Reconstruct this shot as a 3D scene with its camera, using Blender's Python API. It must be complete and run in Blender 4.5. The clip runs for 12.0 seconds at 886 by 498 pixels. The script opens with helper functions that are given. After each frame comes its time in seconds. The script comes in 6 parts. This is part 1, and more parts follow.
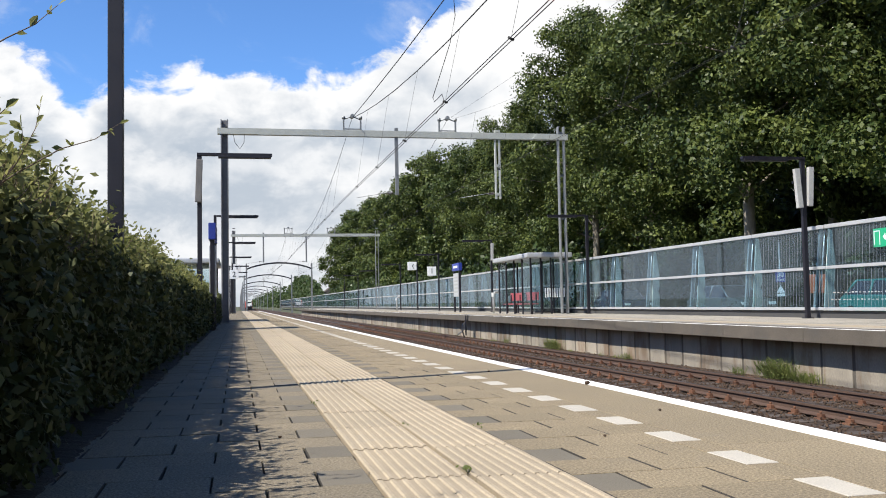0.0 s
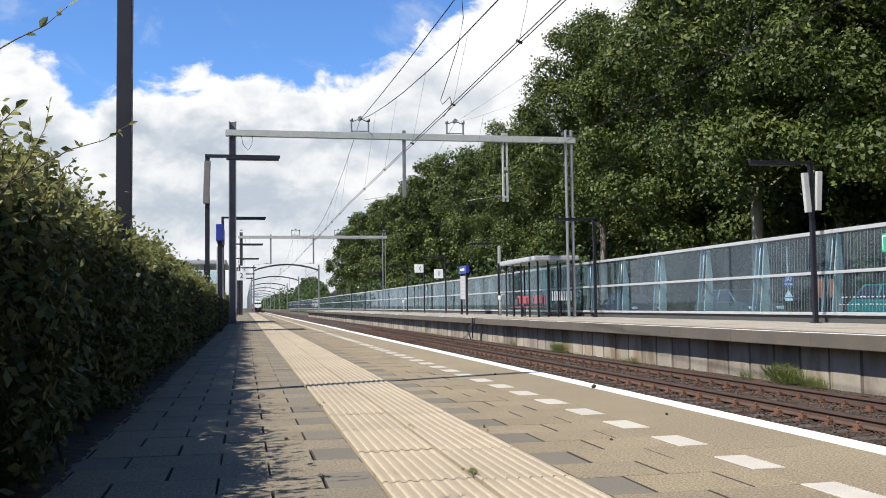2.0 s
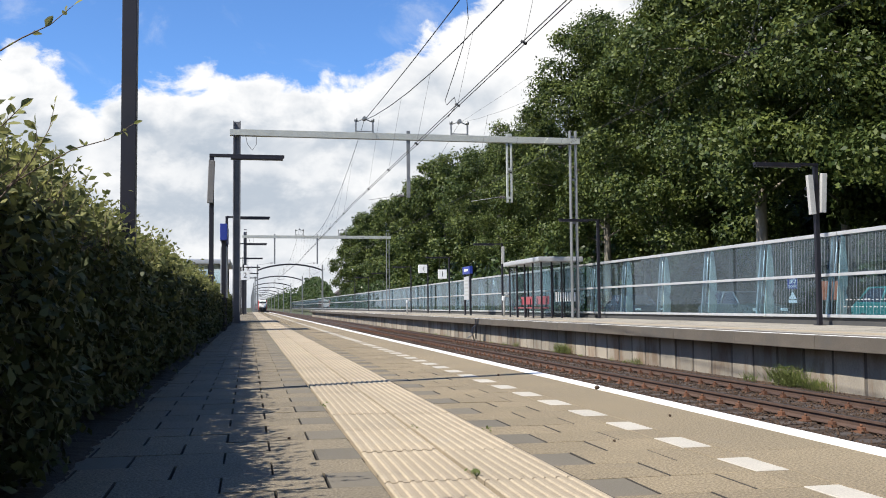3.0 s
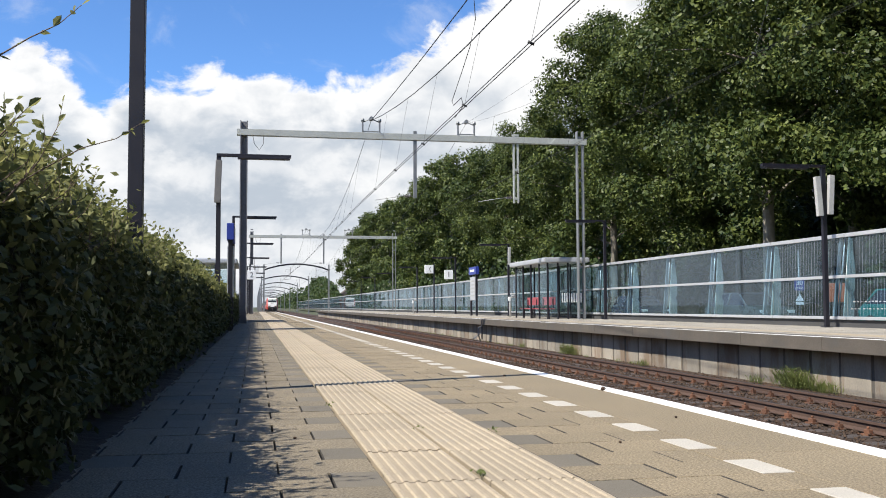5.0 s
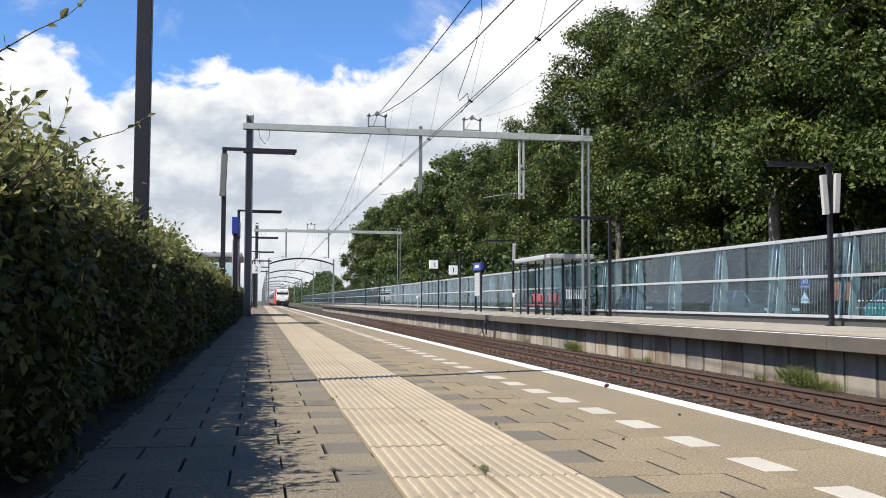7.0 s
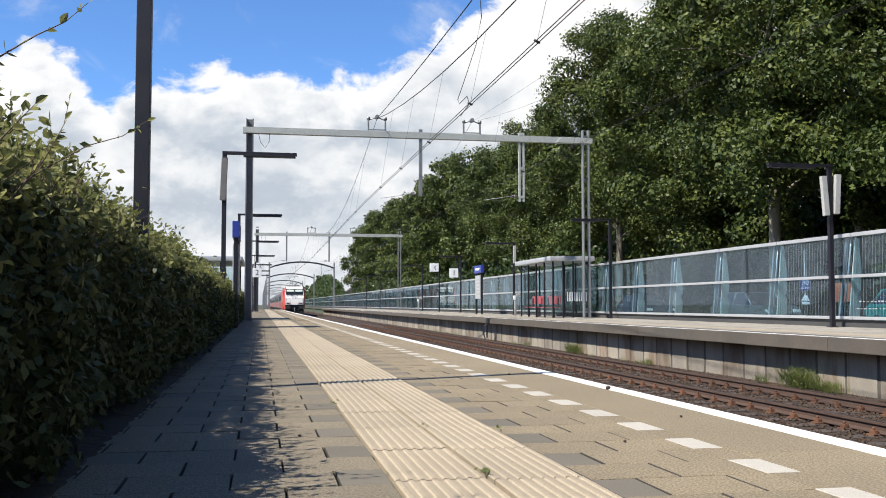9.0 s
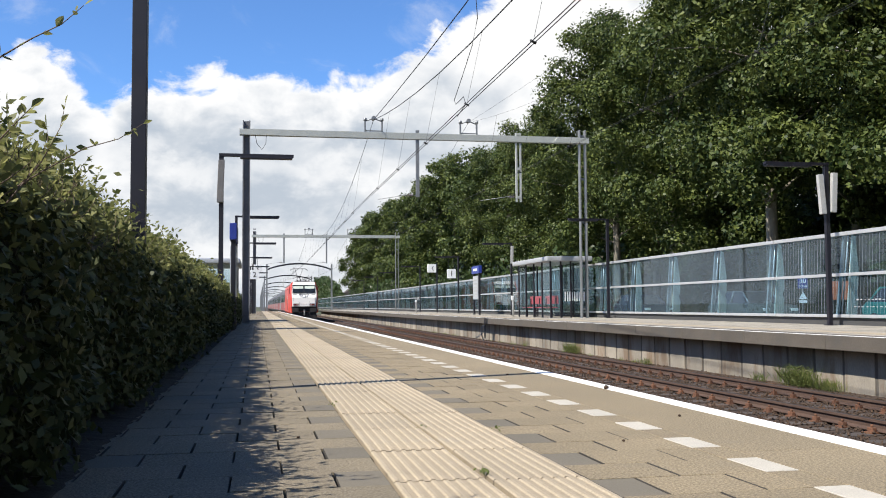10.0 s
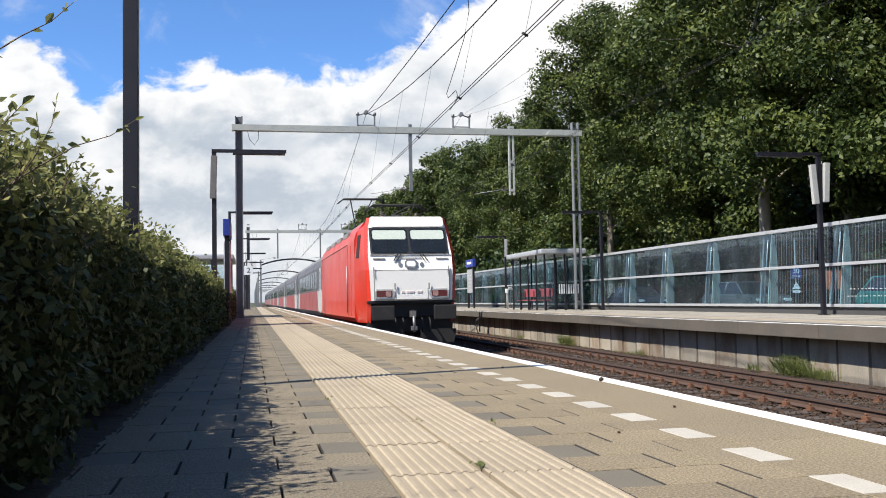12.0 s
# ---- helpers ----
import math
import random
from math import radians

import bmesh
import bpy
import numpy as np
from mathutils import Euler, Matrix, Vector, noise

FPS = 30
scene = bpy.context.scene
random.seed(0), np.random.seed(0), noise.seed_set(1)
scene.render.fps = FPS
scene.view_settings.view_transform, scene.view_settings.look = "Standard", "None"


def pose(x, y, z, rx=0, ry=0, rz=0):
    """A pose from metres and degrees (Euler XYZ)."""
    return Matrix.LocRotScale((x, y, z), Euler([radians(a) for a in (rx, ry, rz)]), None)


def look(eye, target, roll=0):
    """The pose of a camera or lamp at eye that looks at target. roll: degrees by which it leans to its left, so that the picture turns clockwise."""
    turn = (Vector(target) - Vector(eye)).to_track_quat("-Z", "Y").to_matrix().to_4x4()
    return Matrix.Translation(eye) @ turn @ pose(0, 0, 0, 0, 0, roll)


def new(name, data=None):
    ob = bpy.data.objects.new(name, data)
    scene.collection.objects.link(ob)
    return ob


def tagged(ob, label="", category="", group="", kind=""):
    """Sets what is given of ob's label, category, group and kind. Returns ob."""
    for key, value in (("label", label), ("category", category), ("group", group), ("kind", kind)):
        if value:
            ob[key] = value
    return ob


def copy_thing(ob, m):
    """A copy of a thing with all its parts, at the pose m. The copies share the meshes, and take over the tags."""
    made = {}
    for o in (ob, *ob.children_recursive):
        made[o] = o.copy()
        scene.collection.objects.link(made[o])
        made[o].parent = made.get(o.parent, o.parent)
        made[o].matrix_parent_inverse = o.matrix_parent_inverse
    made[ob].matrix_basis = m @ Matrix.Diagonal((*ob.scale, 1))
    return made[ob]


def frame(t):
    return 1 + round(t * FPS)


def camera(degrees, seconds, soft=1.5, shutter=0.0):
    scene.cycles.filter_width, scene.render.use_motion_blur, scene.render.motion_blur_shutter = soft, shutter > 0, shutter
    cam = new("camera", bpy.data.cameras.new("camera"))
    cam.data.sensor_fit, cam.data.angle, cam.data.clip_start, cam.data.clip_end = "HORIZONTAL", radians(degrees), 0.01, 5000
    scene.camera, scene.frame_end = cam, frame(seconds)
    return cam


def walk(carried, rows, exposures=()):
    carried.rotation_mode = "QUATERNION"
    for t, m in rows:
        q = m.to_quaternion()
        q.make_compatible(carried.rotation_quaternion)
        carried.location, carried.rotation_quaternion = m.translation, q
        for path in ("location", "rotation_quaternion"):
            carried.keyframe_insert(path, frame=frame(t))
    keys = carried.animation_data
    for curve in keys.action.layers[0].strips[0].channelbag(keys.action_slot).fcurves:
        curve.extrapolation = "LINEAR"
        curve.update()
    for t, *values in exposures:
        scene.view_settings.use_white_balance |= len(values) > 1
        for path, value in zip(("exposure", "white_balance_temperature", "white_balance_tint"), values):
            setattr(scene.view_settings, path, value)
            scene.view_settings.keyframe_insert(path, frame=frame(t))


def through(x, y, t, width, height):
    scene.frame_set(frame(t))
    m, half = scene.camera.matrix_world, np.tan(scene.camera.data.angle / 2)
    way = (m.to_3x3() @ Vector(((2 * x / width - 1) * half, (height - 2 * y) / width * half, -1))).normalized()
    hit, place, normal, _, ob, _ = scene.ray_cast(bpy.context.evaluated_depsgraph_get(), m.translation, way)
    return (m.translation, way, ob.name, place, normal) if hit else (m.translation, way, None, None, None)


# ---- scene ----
FOV = 2 * math.degrees(math.atan(784 / 1700))
cam = camera(FOV, 12.0, soft=1.0)
EYE = (0.0, 0.0, 0.66)


def aim(yaw, tilt, roll):
    """Camera pose on its low tripod: degrees to the right of the platform's line, upwards, and of lean."""
    return pose(*EYE, 90 + tilt, 0, -yaw) @ pose(0, 0, 0, 0, 0, roll)


walk(cam, [
    (0.0, aim(12.081, 3.197, -1.077)), (0.5, aim(12.012, 3.275, -0.872)), (1.0, aim(11.880, 3.341, -0.690)),
    (1.5, aim(11.757, 3.387, -0.715)), (2.0, aim(11.661, 3.357, -0.758)), (2.5, aim(11.553, 3.336, -0.707)),
    (3.0, aim(11.436, 3.388, -0.481)), (5.0, aim(11.057, 3.412, -0.244)), (5.5, aim(10.998, 3.331, -0.188)),
    (6.0, aim(10.936, 3.232, 0.000)), (6.5, aim(10.852, 3.180, 0.020)), (7.0, aim(10.771, 3.142, 0.243)),
    (9.0, aim(10.740, 3.317, -0.037)), (9.5, aim(10.793, 3.362, -0.176)), (10.0, aim(10.893, 3.360, -0.407)),
    (10.5, aim(10.988, 3.304, -0.475)), (11.0, aim(11.060, 3.191, -0.762)), (11.5, aim(11.146, 3.067, -0.914)),
    (12.0, aim(11.252, 2.984, -1.021)),
])

# ---- sky and sun ----
SUN_EL, SUN_AZ = radians(49.5), math.atan2(-0.929, -0.370)
scene.view_settings.exposure = 0.79


def make_world():
    w = bpy.data.worlds.new("sky")
    scene.world = w
    w.use_nodes = True
    nt = w.node_tree
    nt.nodes.clear()
    N, L = nt.nodes.new, nt.links.new

    def val(op, a, b=None, c=None, clamp=False):
        n = N("ShaderNodeMath")
        n.operation, n.use_clamp = op, clamp
        for i, v in enumerate((a, b, c)):
            if v is None:
                continue
            if isinstance(v, (int, float)):
                n.inputs[i].default_value = v
            else:
                L(v, n.inputs[i])
        return n.outputs[0]

    def smooth(v, lo, hi):
        n = N("ShaderNodeMapRange")
        n.interpolation_type = "SMOOTHSTEP"
        n.inputs["From Min"].default_value, n.inputs["From Max"].default_value = lo, hi
        L(v, n.inputs["Value"])
        return n.outputs["Result"]

    def fbm(vec, scale, detail, rough=0.55, distort=0.0):
        n = N("ShaderNodeTexNoise")
        n.inputs["Scale"].default_value, n.inputs["Detail"].default_value = scale, detail
        n.inputs["Roughness"].default_value, n.inputs["Distortion"].default_value = rough, distort
        L(vec, n.inputs["Vector"])
        return n.outputs["Fac"]

    sky = N("ShaderNodeTexSky")
    sky.sky_type, sky.sun_disc = "NISHITA", False
    sky.sun_elevation, sky.sun_rotation = SUN_EL, SUN_AZ % (2 * math.pi)
    sky.air_density, sky.dust_density, sky.ozone_density = 1.0, 0.6, 4.0
    sky.altitude = 2500
    co = N("ShaderNodeTexCoord")
    sep = N("ShaderNodeSeparateXYZ")
    L(co.outputs["Generated"], sep.inputs[0])
    x, y, z = sep.outputs
    flat = val("SQRT", val("ADD", val("MULTIPLY", x, x), val("MULTIPLY", y, y)))
    el = val("MULTIPLY", val("ARCTAN2", z, flat), 57.2958)
    az = val("MULTIPLY", val("ARCTAN2", x, y), 57.2958)
    # cloud space: degrees, wider than high
    cv = N("ShaderNodeCombineXYZ")
    L(val("MULTIPLY", az, 0.05), cv.inputs[0]), L(val("MULTIPLY", el, 0.075), cv.inputs[1])
    vec = cv.outputs[0]
    fine = fbm(vec, 5.0, 10, 0.60, 0.25)
    wide = fbm(vec, 1.7, 4, 0.5)
    wisp = fbm(vec, 1.6, 6, 0.6, 0.9)
    veil = fbm(vec, 2.6, 7, 0.62, 0.6)
    bump = val("MULTIPLY", val("SUBTRACT", fine, 0.5), 7.0)
    roll = val("MULTIPLY", val("SUBTRACT", wide, 0.5), 3.6)
    soft = val("MULTIPLY", val("SUBTRACT", fbm(vec, 3.0, 5, 0.5, 0.3), 0.5), 9.0)
    # the highest bank climbs towards the east and sinks again beyond
    east = val("MULTIPLY", val("MAXIMUM", val("SUBTRACT", az, 6.5), 0.0), 0.62)
    west = val("MAXIMUM", val("SUBTRACT", 75.0, az), 0.0)
    # single heads and gaps of the bank: bearing, half width, rise in degrees
    heads = val("ADD", 13.2, val("MINIMUM", val("MINIMUM", east, 15.0), west))
    for bearing, half, rise in ((-12.3, 1.7, 1.4), (-8.7, 1.1, -2.0), (-1.6, 2.6, 0.4), (4.3, 0.6, 0.5), (6.2, 1.1, 0.9)):
        off = val("DIVIDE", val("SUBTRACT", az, bearing), half)
        heads = val("ADD", heads, val("MULTIPLY", val("EXPONENT", val("MULTIPLY", val("MULTIPLY", off, off), -1.0)), rise))
    tops = (heads, 9.6, 6.0)
    colour, mask = None, None
    for k, top in enumerate(tops):
        depth = val("ADD", val("SUBTRACT", top, el), val("ADD", bump, val("MULTIPLY", roll, 1.0 + 0.5 * k)))
        edge = smooth(depth, -0.35, (0.7, 2.2, 2.6)[k])
        belly = val("DIVIDE", depth, val("ADD", 1.0, val("MULTIPLY", east, 0.35))) if k == 0 else depth
        base = smooth(val("ADD", belly, soft), (0.8, 0.6, 1.0)[k], (4.4, 3.6, 5.0)[k])
        body = N("ShaderNodeMix")
        body.data_type = "RGBA"
        L(val("MULTIPLY", base, (0.95, 0.9, 0.75)[k]), body.inputs[0])
        body.inputs[6].default_value, body.inputs[7].default_value = (1.0, 1.0, 1.0, 1), (0.47, 0.54, 0.63, 1)
        if colour is None:
            hole = smooth(wisp, 0.60, 0.70)
            mask = val("MULTIPLY", edge, val("SUBTRACT", 1.0, val("MULTIPLY", hole, 0.75)))
            mask = val("MAXIMUM", mask, val("MULTIPLY", smooth(veil, 0.55, 0.78), 0.30))
            colour = body.outputs[2]
        else:
            over = N("ShaderNodeMix")
            over.data_type = "RGBA"
            L(val("MULTIPLY", edge, 0.9), over.inputs[0]), L(colour, over.inputs[6]), L(body.outputs[2], over.inputs[7])
            colour = over.outputs[2]
            mask = val("MAXIMUM", mask, val("MULTIPLY", edge, 0.95))
    bright = N("ShaderNodeVectorMath")
    bright.operation = "SCALE"
    L(colour, bright.inputs[0])
    bright.inputs["Scale"].default_value = CLOUD
    blue = N("ShaderNodeVectorMath")
    blue.operation = "SCALE"
    tint = N("ShaderNodeVectorMath")
    tint.operation = "MULTIPLY"
    L(sky.outputs[0], tint.inputs[0])
    tint.inputs[1].default_value = (0.95, 1.25, 1.52)
    L(tint.outputs[0], blue.inputs[0])
    blue.inputs["Scale"].default_value = SKY
    mix = N("ShaderNodeMix")
    mix.data_type = "RGBA"
    L(mask, mix.inputs[0]), L(blue.outputs[0], mix.inputs[6]), L(bright.outputs[0], mix.inputs[7])
    bg = N("ShaderNodeBackground")
    bg.inputs["Strength"].default_value = 1.0
    L(mix.outputs[2], bg.inputs["Color"])
    out = N("ShaderNodeOutputWorld")
    L(bg.outputs[0], out.inputs["Surface"])


SKY, CLOUD = 0.082, 0.60
make_world()
sun_data = bpy.data.lights.new("sun", "SUN")
sun_data.energy, sun_data.angle, sun_data.color = 5.0, radians(0.55), (1.0, 0.95, 0.87)
sun = new("sun", sun_data)
sun.matrix_world = look((0, 0, 0), (-math.cos(SUN_EL) * math.sin(SUN_AZ), -math.cos(SUN_EL) * math.cos(SUN_AZ), -math.sin(SUN_EL)))

# ---- materials ----
def material(name, color, rough=0.6, metal=0.0, dark=0.75, scale=6.0, fine=60.0, bump=0.0, stain=None, stain_at=0.62, each=0.0,
             island=0.0, coat=0.0, stretch=(1, 1, 1), speck=0.16):
    """Principled surface in object space: broad mottling, fine grain, optional stains of another colour, optional change from piece to piece."""
    m = bpy.data.materials.new(name)
    m.use_nodes = True
    nt = m.node_tree
    N, L = nt.nodes.new, nt.links.new
    bsdf = nt.nodes["Principled BSDF"]
    bsdf.inputs["Metallic"].default_value, bsdf.inputs["Coat Weight"].default_value = metal, coat
    geo, co = N("ShaderNodeNewGeometry"), N("ShaderNodeMapping")
    L(geo.outputs["Position"], co.inputs["Vector"])
    co.inputs["Scale"].default_value = stretch
    if name in MOVING:
        tc = N("ShaderNodeTexCoord")
        L(tc.outputs["Object"], co.inputs["Vector"])

    def noise_node(s, d, r=0.6):
        n = N("ShaderNodeTexNoise")
        n.inputs["Scale"].default_value, n.inputs["Detail"].default_value, n.inputs["Roughness"].default_value = s, d, r
        L(co.outputs[0], n.inputs["Vector"])
        return n.outputs["Fac"]

    def blend(kind, fac, a, b):
        n = N("ShaderNodeMix")
        n.data_type, n.blend_type = "RGBA", kind
        for i, v in ((0, fac), (6, a), (7, b)):
            if isinstance(v, (int, float)):
                n.inputs[i].default_value = v
            elif isinstance(v, tuple):
                n.inputs[i].default_value = (*v[:3], 1)
            else:
                L(v, n.inputs[i])
        return n.outputs[2]

    def span(v, lo, hi, to0, to1):
        n = N("ShaderNodeMapRange")
        for i, k in enumerate((lo, hi, to0, to1)):
            n.inputs[i + 1].default_value = k
        L(v, n.inputs[0])
        return n.outputs[0]

    broad, grain = noise_node(scale, 4), noise_node(fine, 3)
    col = blend("MIX", span(broad, 0.3, 0.7, 0, 1), tuple(c * dark for c in color), tuple(color))
    col = blend("MULTIPLY", 1.0, col, blend("MIX", span(grain, 0.3, 0.7, 0, 1), (1 - speck * 1.25,) * 3, (1 + speck * 0.75,) * 3))
    if stain:
        col = blend("MIX", span(noise_node(scale * 0.6, 7, 0.68), stain_at, stain_at + 0.12, 0, 0.85), col, tuple(stain))
    if each or island:
        src = N("ShaderNodeObjectInfo").outputs["Random"] if each else geo.outputs["Random Per Island"]
        k = each or island
        col = blend("MULTIPLY", 1.0, col, blend("MIX", src, (1 - k, 1 - k, 1 - k), (1 + k, 1 + k * 0.9, 1 + k * 0.8)))
    L(col, bsdf.inputs["Base Color"])
    L(span(broad, 0.3, 0.7, max(rough - 0.08, 0.02), min(rough + 0.08, 1)), bsdf.inputs["Roughness"])
    if bump:
        b = N("ShaderNodeBump")
        b.inputs["Strength"].default_value, b.inputs["Distance"].default_value = min(bump, 1.0), 0.01
        L(grain, b.inputs["Height"])
        L(b.outputs[0], bsdf.inputs["Normal"])
    return m


def leaf_material(name, color, light, gloss=0.35, through=0.35):
    m = bpy.data.materials.new(name)
    m.use_nodes = True
    nt = m.node_tree
    N, L = nt.nodes.new, nt.links.new
    bsdf, out = nt.nodes["Principled BSDF"], nt.nodes["Material Output"]
    geo, nz = N("ShaderNodeNewGeometry"), N("ShaderNodeTexNoise")
    L(geo.outputs["Position"], nz.inputs["Vector"])
    nz.inputs["Scale"].default_value, nz.inputs["Detail"].default_value = 0.55, 3
    mx = N("ShaderNodeMix")
    mx.data_type = "RGBA"
    ad = N("ShaderNodeMath")
    ad.operation, ad.use_clamp = "MULTIPLY", True
    L(geo.outputs["Random Per Island"], ad.inputs[0])
    mr = N("ShaderNodeMapRange")
    mr.inputs[1].default_value, mr.inputs[2].default_value, mr.inputs[3].default_value, mr.inputs[4].default_value = 0.35, 0.7, 0.35, 1.5
    L(nz.outputs["Fac"], mr.inputs[0]), L(mr.outputs[0], ad.inputs[1])
    L(ad.outputs[0], mx.inputs[0])
    mx.inputs[6].default_value, mx.inputs[7].default_value = (*color, 1), (*light, 1)
    L(mx.outputs[2], bsdf.inputs["Base Color"])
    bsdf.inputs["Roughness"].default_value, bsdf.inputs["Specular IOR Level"].default_value = gloss, 0.25
    tr = N("ShaderNodeBsdfTranslucent")
    L(mx.outputs[2], tr.inputs["Color"])
    ms = N("ShaderNodeMixShader")
    ms.inputs[0].default_value = through
    L(bsdf.outputs[0], ms.inputs[1]), L(tr.outputs[0], ms.inputs[2]), L(ms.outputs[0], out.inputs["Surface"])
    return m


def pane_material(name, tint, haze=0.0, grazing=4.5):
    """Clear sheet glass: see-through with a tint, mirror by Fresnel, a film of dirt."""
    m = bpy.data.materials.new(name)
    m.use_nodes = True
    nt = m.node_tree
    N, L = nt.nodes.new, nt.links.new
    nt.nodes.remove(nt.nodes["Principled BSDF"])
    out = nt.nodes["Material Output"]
    tr, gl, df, fr = N("ShaderNodeBsdfTransparent"), N("ShaderNodeBsdfGlossy"), N("ShaderNodeBsdfDiffuse"), N("ShaderNodeLayerWeight")
    tr.inputs["Color"].default_value, gl.inputs["Roughness"].default_value = (*tint, 1), 0.02
    df.inputs["Color"].default_value = (0.55, 0.62, 0.66, 1)
    pw, sc = N("ShaderNodeMath"), N("ShaderNodeMath")
    pw.operation, sc.operation = "POWER", "MULTIPLY_ADD"
    L(fr.outputs["Facing"], pw.inputs[0]), L(pw.outputs[0], sc.inputs[0])
    pw.inputs[1].default_value, sc.inputs[1].default_value, sc.inputs[2].default_value = grazing, 0.60, 0.018
    geo, nz, mr = N("ShaderNodeNewGeometry"), N("ShaderNodeTexNoise"), N("ShaderNodeMapRange")
    L(geo.outputs["Position"], nz.inputs["Vector"])
    nz.inputs["Scale"].default_value, nz.inputs["Detail"].default_value = 1.3, 6
    mr.inputs[1].default_value, mr.inputs[2].default_value, mr.inputs[3].default_value, mr.inputs[4].default_value = 0.3, 0.75, haze * 0.5, haze * 1.6
    L(nz.outputs["Fac"], mr.inputs[0])
    a, b = N("ShaderNodeMixShader"), N("ShaderNodeMixShader")
    L(mr.outputs[0], a.inputs[0]), L(tr.outputs[0], a.inputs[1]), L(df.outputs[0], a.inputs[2])
    L(sc.outputs[0], b.inputs[0]), L(a.outputs[0], b.inputs[1]), L(gl.outputs[0], b.inputs[2])
    L(b.outputs[0], out.inputs["Surface"])
    return m


MOVING = {"loco_red", "loco_red_shine", "loco_white", "loco_roof", "loco_black", "loco_glass", "coach_red", "coach_grey", "coach_white", "coach_roof",
          "coach_glass", "loco_rubber", "loco_steel"}
M = {}
M["paver"] = material("paver", (0.262, 0.209, 0.131), 0.9, dark=0.84, scale=1.4, fine=95, bump=0.7, stain=(0.17, 0.1428, 0.1037), each=0.09, speck=0.5)
M["paver_far"] = material("paver_far", (0.262, 0.209, 0.131), 0.9, dark=0.84, scale=1.4, fine=95, bump=0.7, stain=(0.17, 0.1428, 0.1037), island=0.09, speck=0.5)
# pavers left of the guide strip: greyer, and darkened to deepen the hedge's shade
M["paver_worn"] = material("paver_worn", (0.212, 0.176, 0.120), 0.9, dark=0.82, scale=1.4, fine=95, bump=0.7, stain=(0.15, 0.13, 0.10), each=0.10, speck=0.5)
M["paver_worn_far"] = material("paver_worn_far", (0.212, 0.176, 0.120), 0.9, dark=0.82, scale=1.4, fine=95, bump=0.7, stain=(0.15, 0.13, 0.10), island=0.10, speck=0.5)
M["paver_grey"] = material("paver_grey", (0.1462, 0.1275, 0.0952), 0.85, dark=0.85, scale=2, fine=160, bump=0.3, each=0.08)
M["paver_grey_far"] = material("paver_grey_far", (0.1462, 0.1275, 0.0952), 0.85, dark=0.85, scale=2, fine=160, bump=0.3, island=0.08)
M["paver_pale"] = material("paver_pale", (0.335, 0.305, 0.250), 0.9, dark=0.84, scale=1.4, fine=95, bump=0.5, stain=(0.22, 0.20, 0.165), island=0.10, speck=0.3)
M["tactile"] = material("tactile", (0.3655, 0.3017, 0.2125), 0.8, dark=0.84, scale=2.0, fine=90, bump=0.35, stain=(0.306, 0.272, 0.221), stain_at=0.6, each=0.05)
M["tactile_groove"] = material("tactile_groove", (0.315, 0.257, 0.178), 0.8, dark=0.84, scale=2.0, fine=90, bump=0.35, stain=(0.25, 0.215, 0.165), stain_at=0.58, each=0.06)
M["white_paint"] = material("white_paint", (0.80, 0.79, 0.76), 0.7, dark=0.9, scale=5, fine=120, bump=0.3, stain=(0.5, 0.47, 0.42), stain_at=0.68)
M["white_tile"] = material("white_tile", (0.45, 0.415, 0.35), 0.75, dark=0.88, scale=8, fine=120, bump=0.3, stain=(0.357, 0.323, 0.272), stain_at=0.62, each=0.06)
M["edge_slab"] = material("edge_slab", (0.262, 0.209, 0.131), 0.9, dark=0.86, scale=1.2, fine=95, bump=0.7, stain=(0.1955, 0.1658, 0.1232), each=0.05, speck=0.5)
M["joint"] = material("joint", (0.05, 0.043, 0.035), 0.95, scale=6, fine=120, bump=0.5)
M["concrete"] = material("concrete", (0.30, 0.268, 0.215), 0.9, dark=0.7, scale=1.6, fine=70, bump=0.6, stain=(0.145, 0.098, 0.062), stain_at=0.50, each=0.26, stretch=(1, 1, 0.3))
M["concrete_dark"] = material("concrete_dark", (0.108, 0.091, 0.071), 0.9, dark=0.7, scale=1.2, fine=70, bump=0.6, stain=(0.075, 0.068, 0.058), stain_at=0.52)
M["ballast"] = material("ballast", (0.050, 0.030, 0.018), 0.95, dark=0.55, scale=3, fine=28, bump=1.0, stain=(0.095, 0.048, 0.024), stain_at=0.55)
M["stone"] = material("stone", (0.062, 0.037, 0.021), 0.95, dark=0.6, scale=2.2, fine=40, stain=(0.100, 0.048, 0.024), stain_at=0.55, island=0.35)
M["rust"] = material("rust", (0.155, 0.068, 0.034), 0.9, dark=0.6, scale=7, fine=60, bump=0.5, stain=(0.0765, 0.0425, 0.02975), each=0.15)
M["rail_side"] = material("rail_side", (0.080, 0.045, 0.030), 0.85, dark=0.7, scale=5, fine=50, bump=0.4)
M["rail_top"] = material("rail_top", (0.050, 0.042, 0.038), 0.6, metal=0.3, dark=0.6, scale=3, fine=80)
M["sleeper"] = material("sleeper", (0.085, 0.068, 0.0578), 0.95, dark=0.65, scale=4, fine=40, bump=0.6, stain=(0.102, 0.0595, 0.03825), stain_at=0.55, each=0.15)
# near-black tone that paints the hedge's shade onto the ground strip
M["bed_soil"] = material("bed_soil", (0.030, 0.025, 0.019), 0.95, dark=0.5, scale=9, fine=70, bump=1.0, stain=(0.06, 0.045, 0.025), stain_at=0.62)
M["faded_red"] = material("faded_red", (0.70, 0.60, 0.57), 0.6, dark=0.9, scale=5, fine=40)
